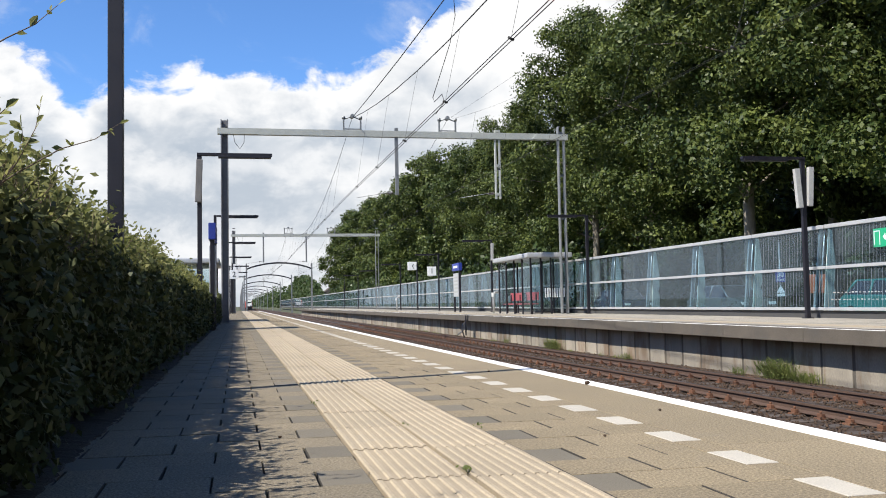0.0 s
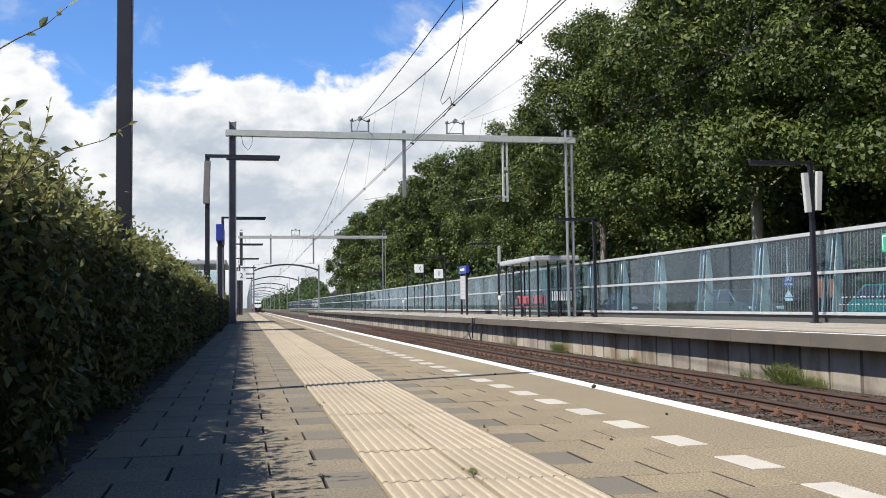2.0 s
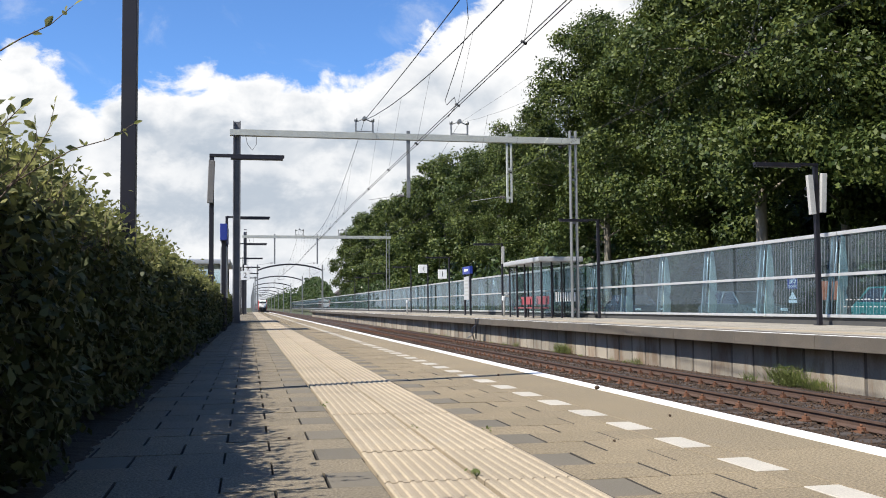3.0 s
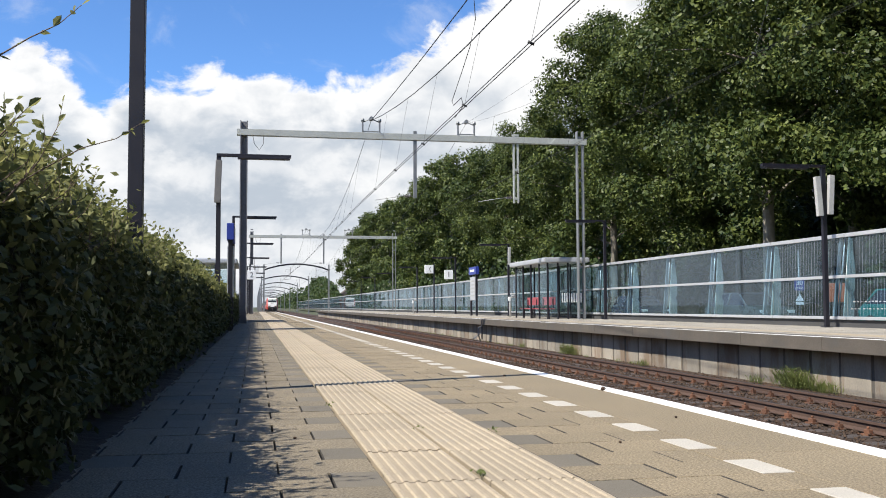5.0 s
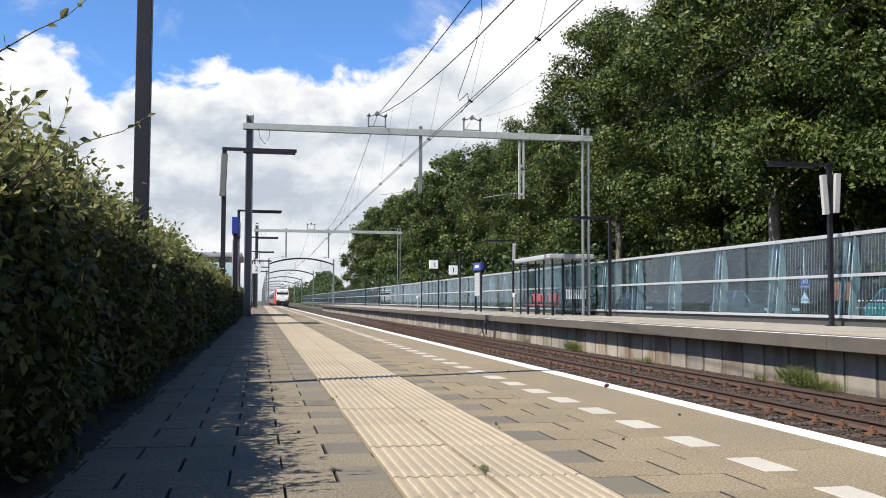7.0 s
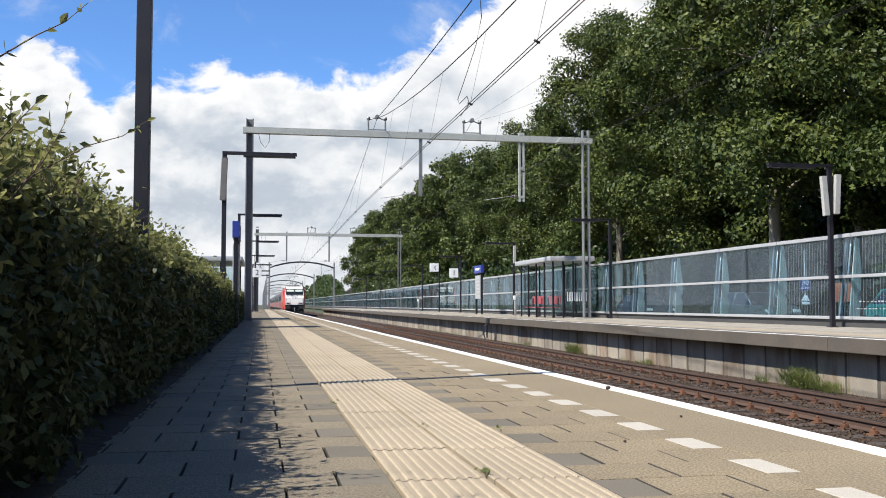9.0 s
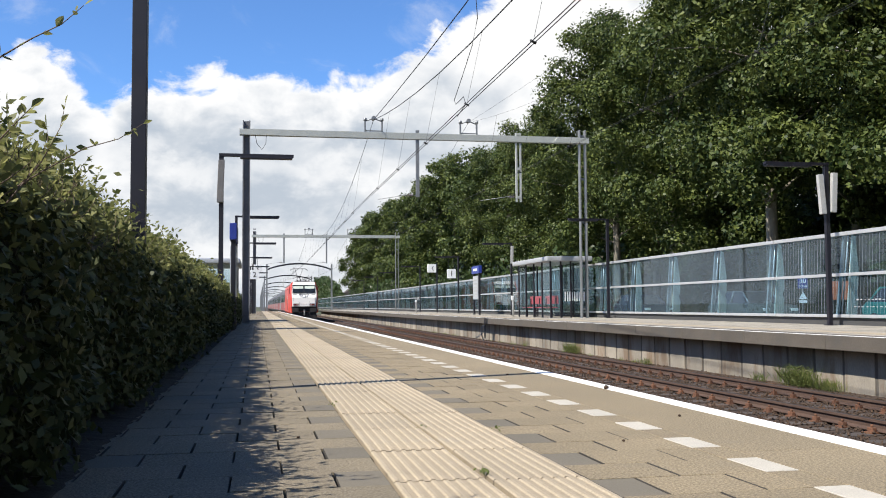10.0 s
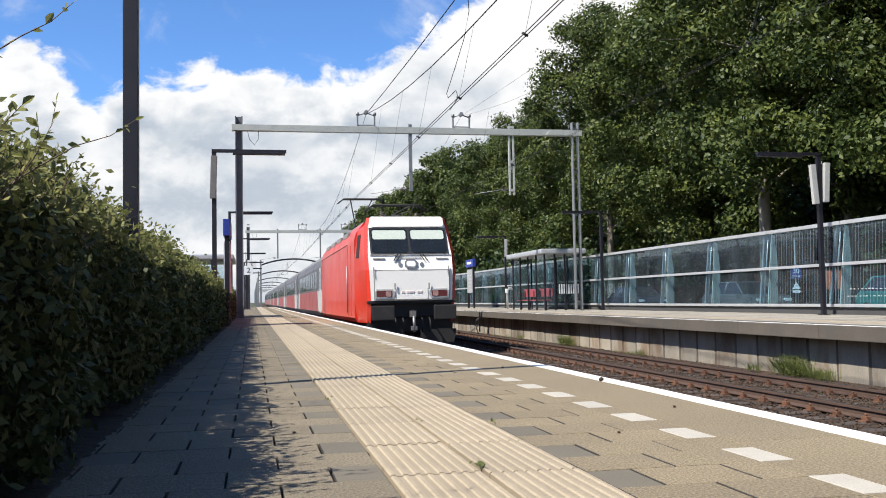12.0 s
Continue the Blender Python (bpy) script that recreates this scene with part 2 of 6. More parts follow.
M["soil"] = material("soil", (0.0595, 0.06375, 0.034), 0.95, dark=0.6, scale=0.3, fine=12, bump=0.5, stain=(0.085, 0.1105, 0.034), stain_at=0.5)
# dark tone that paints the shadow gap below the screen's bottom rail
M["asphalt"] = material("asphalt", (0.0595, 0.0595, 0.0595), 0.9, scale=1, fine=90, bump=0.4)
M["galv"] = material("galv", (0.2805, 0.289, 0.289), 0.5, metal=0.55, dark=0.75, scale=3, fine=30, stain=(0.255, 0.2635, 0.2635), stain_at=0.58)
M["leg_dark"] = material("leg_dark", (0.19, 0.19, 0.20), 0.6, metal=0.2, dark=0.7, scale=2, fine=30, stain=(0.12, 0.115, 0.115), stain_at=0.55)
M["beam_paint"] = material("beam_paint", (0.442, 0.459, 0.425), 0.55, metal=0.1, dark=0.85, scale=2, fine=30, stain=(0.2975, 0.306, 0.2805), stain_at=0.63)
M["dark_paint"] = material("dark_paint", (0.007, 0.006, 0.012), 0.5, dark=0.8, scale=3, fine=50)
M["alu"] = material("alu", (0.527, 0.5355, 0.544), 0.42, metal=0.4, dark=0.85, scale=3, fine=50)
M["lamp_grey"] = material("lamp_grey", (0.425, 0.425, 0.408), 0.5, dark=0.85, scale=4, fine=50)
M["speaker"] = material("speaker", (0.1785, 0.17, 0.1615), 0.7, dark=0.8, scale=8, fine=150, bump=0.4)
M["wire"] = material("wire", (0.02975, 0.02975, 0.02975), 0.6, metal=0.3, scale=5, fine=40)
M["insulator"] = material("insulator", (0.0765, 0.051, 0.0425), 0.3, scale=5, fine=40)
M["sign_white"] = material("sign_white", (0.82, 0.83, 0.83), 0.4, dark=0.94, scale=3, fine=40)
M["sign_blue"] = material("sign_blue", (0.020, 0.040, 0.26), 0.4, dark=0.9, scale=3, fine=40)
M["sign_black"] = material("sign_black", (0.015, 0.015, 0.018), 0.5, scale=3, fine=40)
M["sign_green"] = material("sign_green", (0.01, 0.33, 0.16), 0.4, dark=0.9, scale=3, fine=40)
M["sign_orange"] = material("sign_orange", (0.527, 0.136, 0.0595), 0.5, dark=0.85, scale=3, fine=40)
M["bench_red"] = material("bench_red", (0.33, 0.07, 0.085), 0.4, dark=0.85, scale=3, fine=50)
M["bark"] = material("bark", (0.235, 0.205, 0.165), 0.95, dark=0.6, scale=2, fine=18, bump=1.0, stain=(0.14, 0.135, 0.10), stain_at=0.5, stretch=(1, 1, 0.3))
M["twig"] = material("twig", (0.1105, 0.0765, 0.051), 0.8, scale=9, fine=60)
M["leaf"] = leaf_material("leaf", (0.025, 0.046, 0.012), (0.140, 0.168, 0.042), gloss=0.5, through=0.3)
M["leaf_far"] = leaf_material("leaf_far", (0.02975, 0.051, 0.0153), (0.06375, 0.08925, 0.0255), through=0.25)
# hedge leaves twice: dark for the shaded face, pale for the sunlit top
M["hedge_leaf_shaded"] = leaf_material("hedge_leaf_shaded", (0.026, 0.036, 0.012), (0.080, 0.090, 0.030), gloss=0.6, through=0.2)
M["hedge_top_lit"] = leaf_material("hedge_top_lit", (0.105, 0.122, 0.036), (0.290, 0.285, 0.105), gloss=0.55, through=0.5)
# near-black: the shade between the leaves, put into the core's colour
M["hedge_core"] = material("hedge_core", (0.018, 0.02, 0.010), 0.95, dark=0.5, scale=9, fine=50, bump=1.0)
M["weed"] = leaf_material("weed", (0.080, 0.110, 0.030), (0.200, 0.215, 0.070), gloss=0.5, through=0.45)
M["pane"] = pane_material("pane", (0.60, 0.76, 0.84), haze=0.024, grazing=3.1)
M["pane_clear"] = pane_material("pane_clear", (0.86, 0.91, 0.92), haze=0.012, grazing=6.0)
M["frit"] = material("frit", (0.22, 0.28, 0.31), 0.5, scale=3, fine=50)
M["strut_green"] = material("strut_green", (0.72, 0.76, 0.69), 0.45, dark=0.85, scale=2, fine=40)
M["car_glass"] = material("car_glass", (0.02, 0.025, 0.03), 0.06, scale=2, fine=20)
M["rubber"] = material("rubber", (0.02, 0.02, 0.02), 0.8, scale=4, fine=50)
M["car_silver"] = material("car_silver", (0.20, 0.21, 0.22), 0.3, metal=0.5, dark=0.95, scale=2, fine=40, coat=0.5)
M["car_dark"] = material("car_dark", (0.0255, 0.034, 0.0595), 0.25, dark=0.95, scale=2, fine=40, coat=0.5)
M["car_teal"] = material("car_teal", (0.017, 0.187, 0.17), 0.3, dark=0.95, scale=2, fine=40, coat=0.5)
M["wall_white"] = material("wall_white", (0.595, 0.595, 0.578), 0.8, dark=0.9, scale=0.5, fine=10)
M["roof_tile"] = material("roof_tile", (0.102, 0.085, 0.0765), 0.8, scale=1, fine=12, bump=0.4)
M["loco_red"] = material("loco_red", (0.50, 0.030, 0.013), 0.38, dark=0.90, scale=0.8, fine=8, coat=0.12, speck=0.02)
M["loco_white"] = material("loco_white", (0.82, 0.80, 0.75), 0.4, dark=0.97, scale=1.5, fine=12, stain=(0.66, 0.63, 0.57), stain_at=0.72, coat=0.3, speck=0.02)
M["loco_roof"] = material("loco_roof", (0.238, 0.238, 0.238), 0.6, dark=0.7, scale=2, fine=30)
M["loco_black"] = material("loco_black", (0.0221, 0.02125, 0.0204), 0.7, dark=0.6, scale=4, fine=40, stain=(0.0425, 0.0357, 0.02975), stain_at=0.6)
M["loco_glass"] = material("loco_glass", (0.015, 0.018, 0.02), 0.05, scale=2, fine=20)
M["loco_rubber"] = material("loco_rubber", (0.012, 0.012, 0.013), 0.7, scale=4, fine=40)
M["loco_steel"] = material("loco_steel", (0.2975, 0.289, 0.2805), 0.45, metal=0.7, scale=4, fine=40)
M["blind"] = material("blind", (0.44, 0.49, 0.43), 0.7, dark=0.95, scale=3, fine=40)
M["coach_red"] = material("coach_red", (0.255, 0.02125, 0.0204), 0.35, dark=0.9, scale=0.8, fine=25)
M["coach_grey"] = material("coach_grey", (0.0765, 0.0765, 0.08925), 0.45, dark=0.9, scale=0.8, fine=25)
M["coach_white"] = material("coach_white", (0.391, 0.391, 0.3825), 0.45, dark=0.9, scale=0.8, fine=25)
M["coach_roof"] = material("coach_roof", (0.17, 0.17, 0.17), 0.7, dark=0.75, scale=1, fine=20)
M["coach_glass"] = material("coach_glass", (0.0255, 0.034, 0.04675), 0.08, scale=2, fine=20)
M["head_lamp"] = material("head_lamp", (0.46, 0.27, 0.24), 0.2, dark=0.4, scale=14, fine=60)
M["tail_lamp"] = material("tail_lamp", (0.11, 0.016, 0.016), 0.2, scale=9, fine=60)

# ---- mesh helpers ----
def box(bm, x0, x1, y0, y1, z0, z1, bevel=0.0):
    v = [bm.verts.new((x, y, z)) for z in (z0, z1) for x, y in ((x0, y0), (x1, y0), (x1, y1), (x0, y1))]
    fs = [bm.faces.new([v[i] for i in q]) for q in ((3, 2, 1, 0), (4, 5, 6, 7), (0, 1, 5, 4), (1, 2, 6, 5), (2, 3, 7, 6), (3, 0, 4, 7))]
    if bevel:
        bmesh.ops.bevel(bm, geom=list({e for f in fs for e in f.edges}), offset=bevel, segments=2, affect="EDGES", profile=0.7)
    return bm


def prism(bm, outline, a, b, axis="y", bevel=0.0):
    """An outline in the plane across an axis, drawn out along it from a to b."""
    def at(p, k):
        return {"x": (k, p[0], p[1]), "y": (p[0], k, p[1]), "z": (p[0], p[1], k)}[axis]
    lo, hi = [bm.verts.new(at(p, a)) for p in outline], [bm.verts.new(at(p, b)) for p in outline]
    n = len(outline)
    fs = [bm.faces.new(lo), bm.faces.new(hi[::-1])]
    fs += [bm.faces.new((lo[i], hi[i], hi[(i + 1) % n], lo[(i + 1) % n])) for i in range(n)]
    bmesh.ops.recalc_face_normals(bm, faces=fs)
    if bevel:
        bmesh.ops.bevel(bm, geom=list({e for f in fs for e in f.edges}), offset=bevel, segments=2, affect="EDGES", profile=0.7)
    return bm


def tube(bm, points, radii, sides=8, cap=True):
    """A round bar along points."""
    pts = [Vector(p) for p in points]
    if isinstance(radii, (int, float)):
        radii = [radii] * len(pts)
    rings = []
    for i, p in enumerate(pts):
        d = (pts[min(i + 1, len(pts) - 1)] - pts[max(i - 1, 0)]).normalized()
        u = d.orthogonal().normalized() if abs(d.z) > 0.9 else d.cross(Vector((0, 0, 1))).normalized()
        w = d.cross(u)
        rings.append([bm.verts.new(p + (u * math.cos(a) + w * math.sin(a)) * radii[i]) for a in (2 * math.pi * k / sides for k in range(sides))])
    for a, b in zip(rings, rings[1:]):
        for k in range(sides):
            bm.faces.new((a[k], a[(k + 1) % sides], b[(k + 1) % sides], b[k])).smooth = True
    if cap:
        bm.faces.new(rings[0][::-1]), bm.faces.new(rings[-1])
    return bm


def ball(bm, c, r, s=(1, 1, 1), seg=8):
    g = bmesh.ops.create_uvsphere(bm, u_segments=seg, v_segments=max(seg // 2, 4), radius=r)
    for v in g["verts"]:
        v.co = Vector((v.co.x * s[0] + c[0], v.co.y * s[1] + c[1], v.co.z * s[2] + c[2]))
    for f in {f for v in g["verts"] for f in v.link_faces}:
        f.smooth = True
    return bm


def mesh_of(name, bm, mat):
    bmesh.ops.recalc_face_normals(bm, faces=bm.faces)
    me = bpy.data.meshes.new(name)
    bm.to_mesh(me)
    bm.free()
    for k in (mat if isinstance(mat, (list, tuple)) else [mat]):
        me.materials.append(M[k])
    return me


def part(name, bm, mat, parent=None, label="", at=None):
    ob = new(name, mesh_of(name, bm, mat))
    if parent:
        ob.parent = parent
    if at is not None:
        ob.matrix_basis = at
    return tagged(ob, label)


def thing(name, label, category, at=None, group="", kind=""):
    ob = new(name)
    ob.empty_display_size = 0.2
    if at is not None:
        ob.matrix_basis = at
    return tagged(ob, label, category, group, kind)


def piece(name, me, parent, at):
    ob = new(name, me)
    ob.parent, ob.matrix_basis = parent, at
    return ob


def quads(name, verts, mat):
    """A mesh out of many loose four-cornered blades, given as an array (n, 4, 3)."""
    n = len(verts)
    me = bpy.data.meshes.new(name)
    me.vertices.add(n * 4), me.loops.add(n * 4), me.polygons.add(n)
    me.vertices.foreach_set("co", np.asarray(verts, dtype=np.float32).ravel())
    me.loops.foreach_set("vertex_index", np.arange(n * 4, dtype=np.int32))
    me.polygons.foreach_set("loop_start", np.arange(0, n * 4, 4, dtype=np.int32))
    me.update(calc_edges=True)
    me.materials.append(M[mat])
    return me


def blades(rng, centres, sizes, out=None, slim=0.55):
    """Leaves as kite-shaped blades round given centres, loosely facing out."""
    n = len(centres)
    a = rng.normal(size=(n, 3))
    if out is not None:
        a = a * 0.8 + out
    a /= np.linalg.norm(a, axis=1, keepdims=True) + 1e-9
    t = np.cross(a, rng.normal(size=(n, 3)))
    t /= np.linalg.norm(t, axis=1, keepdims=True) + 1e-9
    b = np.cross(a, t)
    s = np.asarray(sizes).reshape(-1, 1)
    fold = a * s * rng.uniform(-0.2, 0.2, (n, 1))
    return np.stack([centres - t * s, centres + b * s * slim - t * s * 0.15 + fold, centres + t * s, centres - b * s * slim - t * s * 0.15 + fold], 1)


def text_mesh(body, size, mat, parent, at, name="lettering"):
    cu = bpy.data.curves.new(name, "FONT")
    cu.body, cu.size, cu.extrude, cu.align_x, cu.align_y = body, size, 0.004, "CENTER", "CENTER"
    ob = bpy.data.objects.new(name, cu)
    scene.collection.objects.link(ob)
    bpy.context.view_layer.update()
    me = bpy.data.meshes.new_from_object(ob.evaluated_get(bpy.context.evaluated_depsgraph_get()))
    bpy.data.objects.remove(ob)
    me.materials.clear(), me.materials.append(M[mat])
    o = new(name, me)
    o.parent, o.matrix_basis = parent, at
    return o

# ---- setting: ground, platforms, track bed ----
TRACKS, RAIL_Z, BED_Z = (4.45, 8.45), -0.82, -0.985
EDGE_A, EDGE_B, TOP_B = 2.80, 10.20, 0.07
A_END, B_END, A_BACK = 138.0, 166.0, -14.0


def build_ground():
    bm = bmesh.new()
    cols = [(-4000, -0.9), (-3.2, -0.9), (2.3, -1.05), (3.0, BED_Z), (6.0, BED_Z - 0.03), (9.8, BED_Z), (10.9, BED_Z + 0.02), (11.2, -0.9), (15.6, -0.9), (15.9, -0.3), (4000, -0.3)]
    ys = [-600, -14, 0, 20, 60, 140, 400, 1200, 4500]
    grid = [[bm.verts.new((x, y, z)) for x, z in cols] for y in ys]
    for r, s in zip(grid, grid[1:]):
        for i in range(len(cols) - 1):
            f = bm.faces.new((r[i], r[i + 1], s[i + 1], s[i]))
            f.material_index = 1 if 2 <= i <= 6 else 0
    tagged(part("ground", bm, ["soil", "ballast"]), "bare earth and ballast ground reaching the horizon", "ground", kind="structure")


build_ground()


def build_platform_base(name, x0, x1, y0, y1, top, label):
    bm = bmesh.new()
    box(bm, x0, x1, y0, y1, -1.05, top)
    return tagged(part(name, bm, "joint"), label, "platform", kind="structure")


platform_near = build_platform_base("pavement_near", -3.0, EDGE_A - 0.5, A_BACK, A_END, -0.035, "station platform of sandy concrete pavers with joints")
platform_far = build_platform_base("pavement_far", EDGE_B + 0.56, 15.4, -20, B_END, TOP_B - 0.035, "opposite station platform of pale concrete pavers")


def build_walls():
    """Retaining walls of upright concrete planks between posts, under both platform edges."""
    wall = tagged(new("wall_far"), "weathered concrete plank retaining wall below platform edge", "wall", kind="structure")
    bm = bmesh.new()
    box(bm, EDGE_B + 0.45, EDGE_B + 0.56, -20, B_END, -1.05, TOP_B - 0.30)
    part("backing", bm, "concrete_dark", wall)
    rng = random.Random(4)
    pitch = 0.95
    bm = bmesh.new()
    box(bm, -0.05, 0.05, -pitch / 2 + 0.045, pitch / 2 - 0.045, -1.08, -0.18, 0.008)
    plank = mesh_of("plank", bm, "concrete")
    bm = bmesh.new()
    box(bm, -0.035, 0.05, -0.045, 0.045, -1.08, -0.18, 0.006)
    post = mesh_of("post", bm, "concrete_dark")
    rest = bmesh.new()
    y, n = 8.9, 0
    while y < B_END - 1:
        if n < 150:
            piece("plank", plank, wall, pose(EDGE_B + 0.40 + rng.uniform(-0.008, 0.008), y, 0, 0, rng.uniform(-0.5, 0.5), rng.uniform(-0.6, 0.6)))
            piece("post", post, wall, pose(EDGE_B + 0.40, y + pitch / 2, 0))
        else:
            box(rest, EDGE_B + 0.35, EDGE_B + 0.44, y - pitch / 2 + 0.05, y + pitch / 2 - 0.05, -1.08, -0.18)
        y += pitch
        n += 1
    if len(rest.verts):
        tagged(part("plank_rows", rest, "concrete", wall), kind="stuff")
    near = tagged(new("wall_near"), "concrete retaining wall below the near platform edge", "wall", kind="structure")
    bm = bmesh.new()
    box(bm, EDGE_A - 0.50, EDGE_A - 0.34, A_BACK, A_END, -1.05, -0.22)
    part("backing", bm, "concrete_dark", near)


build_walls()


def build_edges():
    """Coping slabs that carry the painted lines."""
    rng = random.Random(8)
    far = tagged(new("edge_far"), "long concrete coping slabs with a painted white edge line", "platform edge", kind="structure")
    length = 3.0
    bm = bmesh.new()
    box(bm, -0.02, 0.515, -length / 2 + 0.006, length / 2 - 0.006, -0.26, 0.0, 0.012)
    slab = mesh_of("coping", bm, "concrete_dark")
    bm = bmesh.new()
    box(bm, 0.005, 0.105, -length / 2 + 0.006, length / 2 - 0.006, 0.0, 0.004)
    line = mesh_of("edge_line", bm, "white_paint")
    y = -18.5
    while y < B_END - 1:
        m = pose(EDGE_B, y, TOP_B + rng.uniform(-0.004, 0.004), 0, 0, rng.uniform(-0.05, 0.05))
        piece("coping", slab, far, m), piece("edge_line", line, far, m)
        y += length
    near = tagged(new("edge_near"), "concrete edge slabs with a broad white painted line", "platform edge", kind="structure")
    bm = bmesh.new()
    box(bm, -0.69, 0.0, -length / 2 + 0.003, length / 2 - 0.003, -0.24, 0.0, 0.006)
    slab = mesh_of("edge_slab", bm, "edge_slab")
    bm = bmesh.new()
    box(bm, -0.140, -0.004, -length / 2, length / 2, 0.0, 0.004)
    line = mesh_of("edge_line", bm, "white_paint")
    y = A_BACK + 1.5
    while y < A_END - 1:
        m = pose(EDGE_A, y, rng.uniform(-0.003, 0.002))
        piece("edge_slab", slab, near, m), piece("edge_line", line, near, m)
        y += length


build_edges()


def build_far_paving():
    """Top of the opposite platform: rows of pavers, a pale guide strip and white tiles, seen edge-on."""
    bm = bmesh.new()
    rng = random.Random(2)
    z = TOP_B
    y = -6.0
    while y < 90:
        for x0, x1 in ((10.72, 11.2), (11.75, 12.4), (12.4, 13.1), (13.1, 13.8), (13.8, 14.5), (14.5, 15.2)):
            box(bm, x0 + 0.004, x1 - 0.004, y + 0.004, y + 0.596, z - 0.05, z + rng.uniform(-0.004, 0.004))
        y += 0.6
    box(bm, 10.72, 15.2, 90, B_END, z - 0.05, z - 0.002)
    tagged(part("paver_rows", bm, "paver_pale", platform_far), kind="stuff")
    bm = bmesh.new()
    y = -6.0
    while y < 90:
        box(bm, 11.204, 11.746, y + 0.003, y + 0.597, z - 0.05, z + 0.004)
        y += 0.6
    tagged(part("guide_strip", bm, "tactile", platform_far), kind="stuff")


build_far_paving()


def rail_profile():
    half = [(0.075, -0.14), (0.075, -0.13), (0.012, -0.105), (0.010, -0.045), (0.036, -0.035), (0.036, -0.004), (0.030, 0.0)]
    return half + [(-x, z) for x, z in half[::-1]]


def build_track(x, first):
    """One railway track: two rails, sleepers and rusty chairs."""
    tr = thing("railway_track", "railway track with rusty rails on dark sleepers", "railway track", kind="structure", group="railway tracks")
    tr.location = (x, 0, 0)
    for s in (-1, 1):
        bm = bmesh.new()
        prism(bm, [(px + s * 0.7525, pz + RAIL_Z) for px, pz in rail_profile()], -60, 900)
        bm.faces.ensure_lookup_table()
        for f in bm.faces:
            if f.normal.z > 0.9 and f.calc_center_median().z > RAIL_Z - 0.01:
                f.material_index = 1
        part("rail", bm, ["rail_side", "rail_top"], tr)
    bm = bmesh.new()
    box(bm, -1.3, 1.3, -0.13, 0.13, -0.16, 0.0, 0.012)
    sl = mesh_of("sleeper", bm, "sleeper")
    bm = bmesh.new()
    box(bm, -0.17, 0.17, -0.08, 0.08, 0.0, 0.022)
    for s in (-1, 1):
        box(bm, s * 0.11 - 0.03, s * 0.11 + 0.03, -0.055, 0.055, 0.02, 0.075, 0.01)
        tube(bm, [(s * 0.11, 0, 0.07), (s * 0.11, 0, 0.11)], 0.018, 6)
    chair = mesh_of("rail_chair", bm, "rust")
    rest = bmesh.new()
    rng = random.Random(int(x * 10))
    y, n = (6.0 if first else 120.0), 0
    while y < (170 if first else 420):
        if n < 240 and first:
            piece("sleeper", sl, tr, pose(0, y + rng.uniform(-0.02, 0.02), RAIL_Z - 0.165, 0, 0, rng.uniform(-0.6, 0.6)))
            if n < 110:
                for s in (-1, 1):
                    piece("rail_chair", chair, tr, pose(s * 0.7525, y, RAIL_Z - 0.165))
        else:
            box(rest, -1.3, 1.3, y - 0.13, y + 0.13, RAIL_Z - 0.3, RAIL_Z - 0.165)
        y += 0.62
        n += 1
    if len(rest.verts):
        tagged(part("sleeper_rows", rest, "sleeper", tr), kind="stuff")


build_track(TRACKS[1], True)
build_track(TRACKS[0], False)


def build_ballast():
    """Loose crushed stone between and beside the rails."""
    rng = np.random.default_rng(5)
    n = 26000
    y = 7 + (rng.random(n) ** 1.6) * 60
    x = rng.uniform(5.6, 10.5, n)
    base = np.array([(0, 0, 1), (1, 0, 0), (0, 1, 0), (-1, 0, 0), (0, -1, 0), (0, 0, -0.6)], float)
    tri = np.array([(0, 1, 2), (0, 2, 3), (0, 3, 4), (0, 4, 1), (5, 2, 1), (5, 3, 2), (5, 4, 3), (5, 1, 4)])
    s = rng.uniform(0.012, 0.030, n)
    v = base[None] * s[:, None, None] * rng.uniform(0.6, 1.3, (n, 6, 3))
    c = np.stack([x, y, BED_Z + rng.uniform(-0.005, 0.035, n) + 0.012 * np.cos((x - 8.45) * 2.2)], 1)
    v = v + c[:, None]
    me = bpy.data.meshes.new("ballast_stones")
    me.from_pydata(v.reshape(-1, 3).tolist(), [], (tri[None] + 6 * np.arange(n)[:, None, None]).reshape(-1, 3).tolist())
    me.materials.append(M["stone"])
    tagged(new("ballast_stones", me), "rust-stained crushed stone ballast beside the rails", "ballast", kind="stuff")


build_ballast()

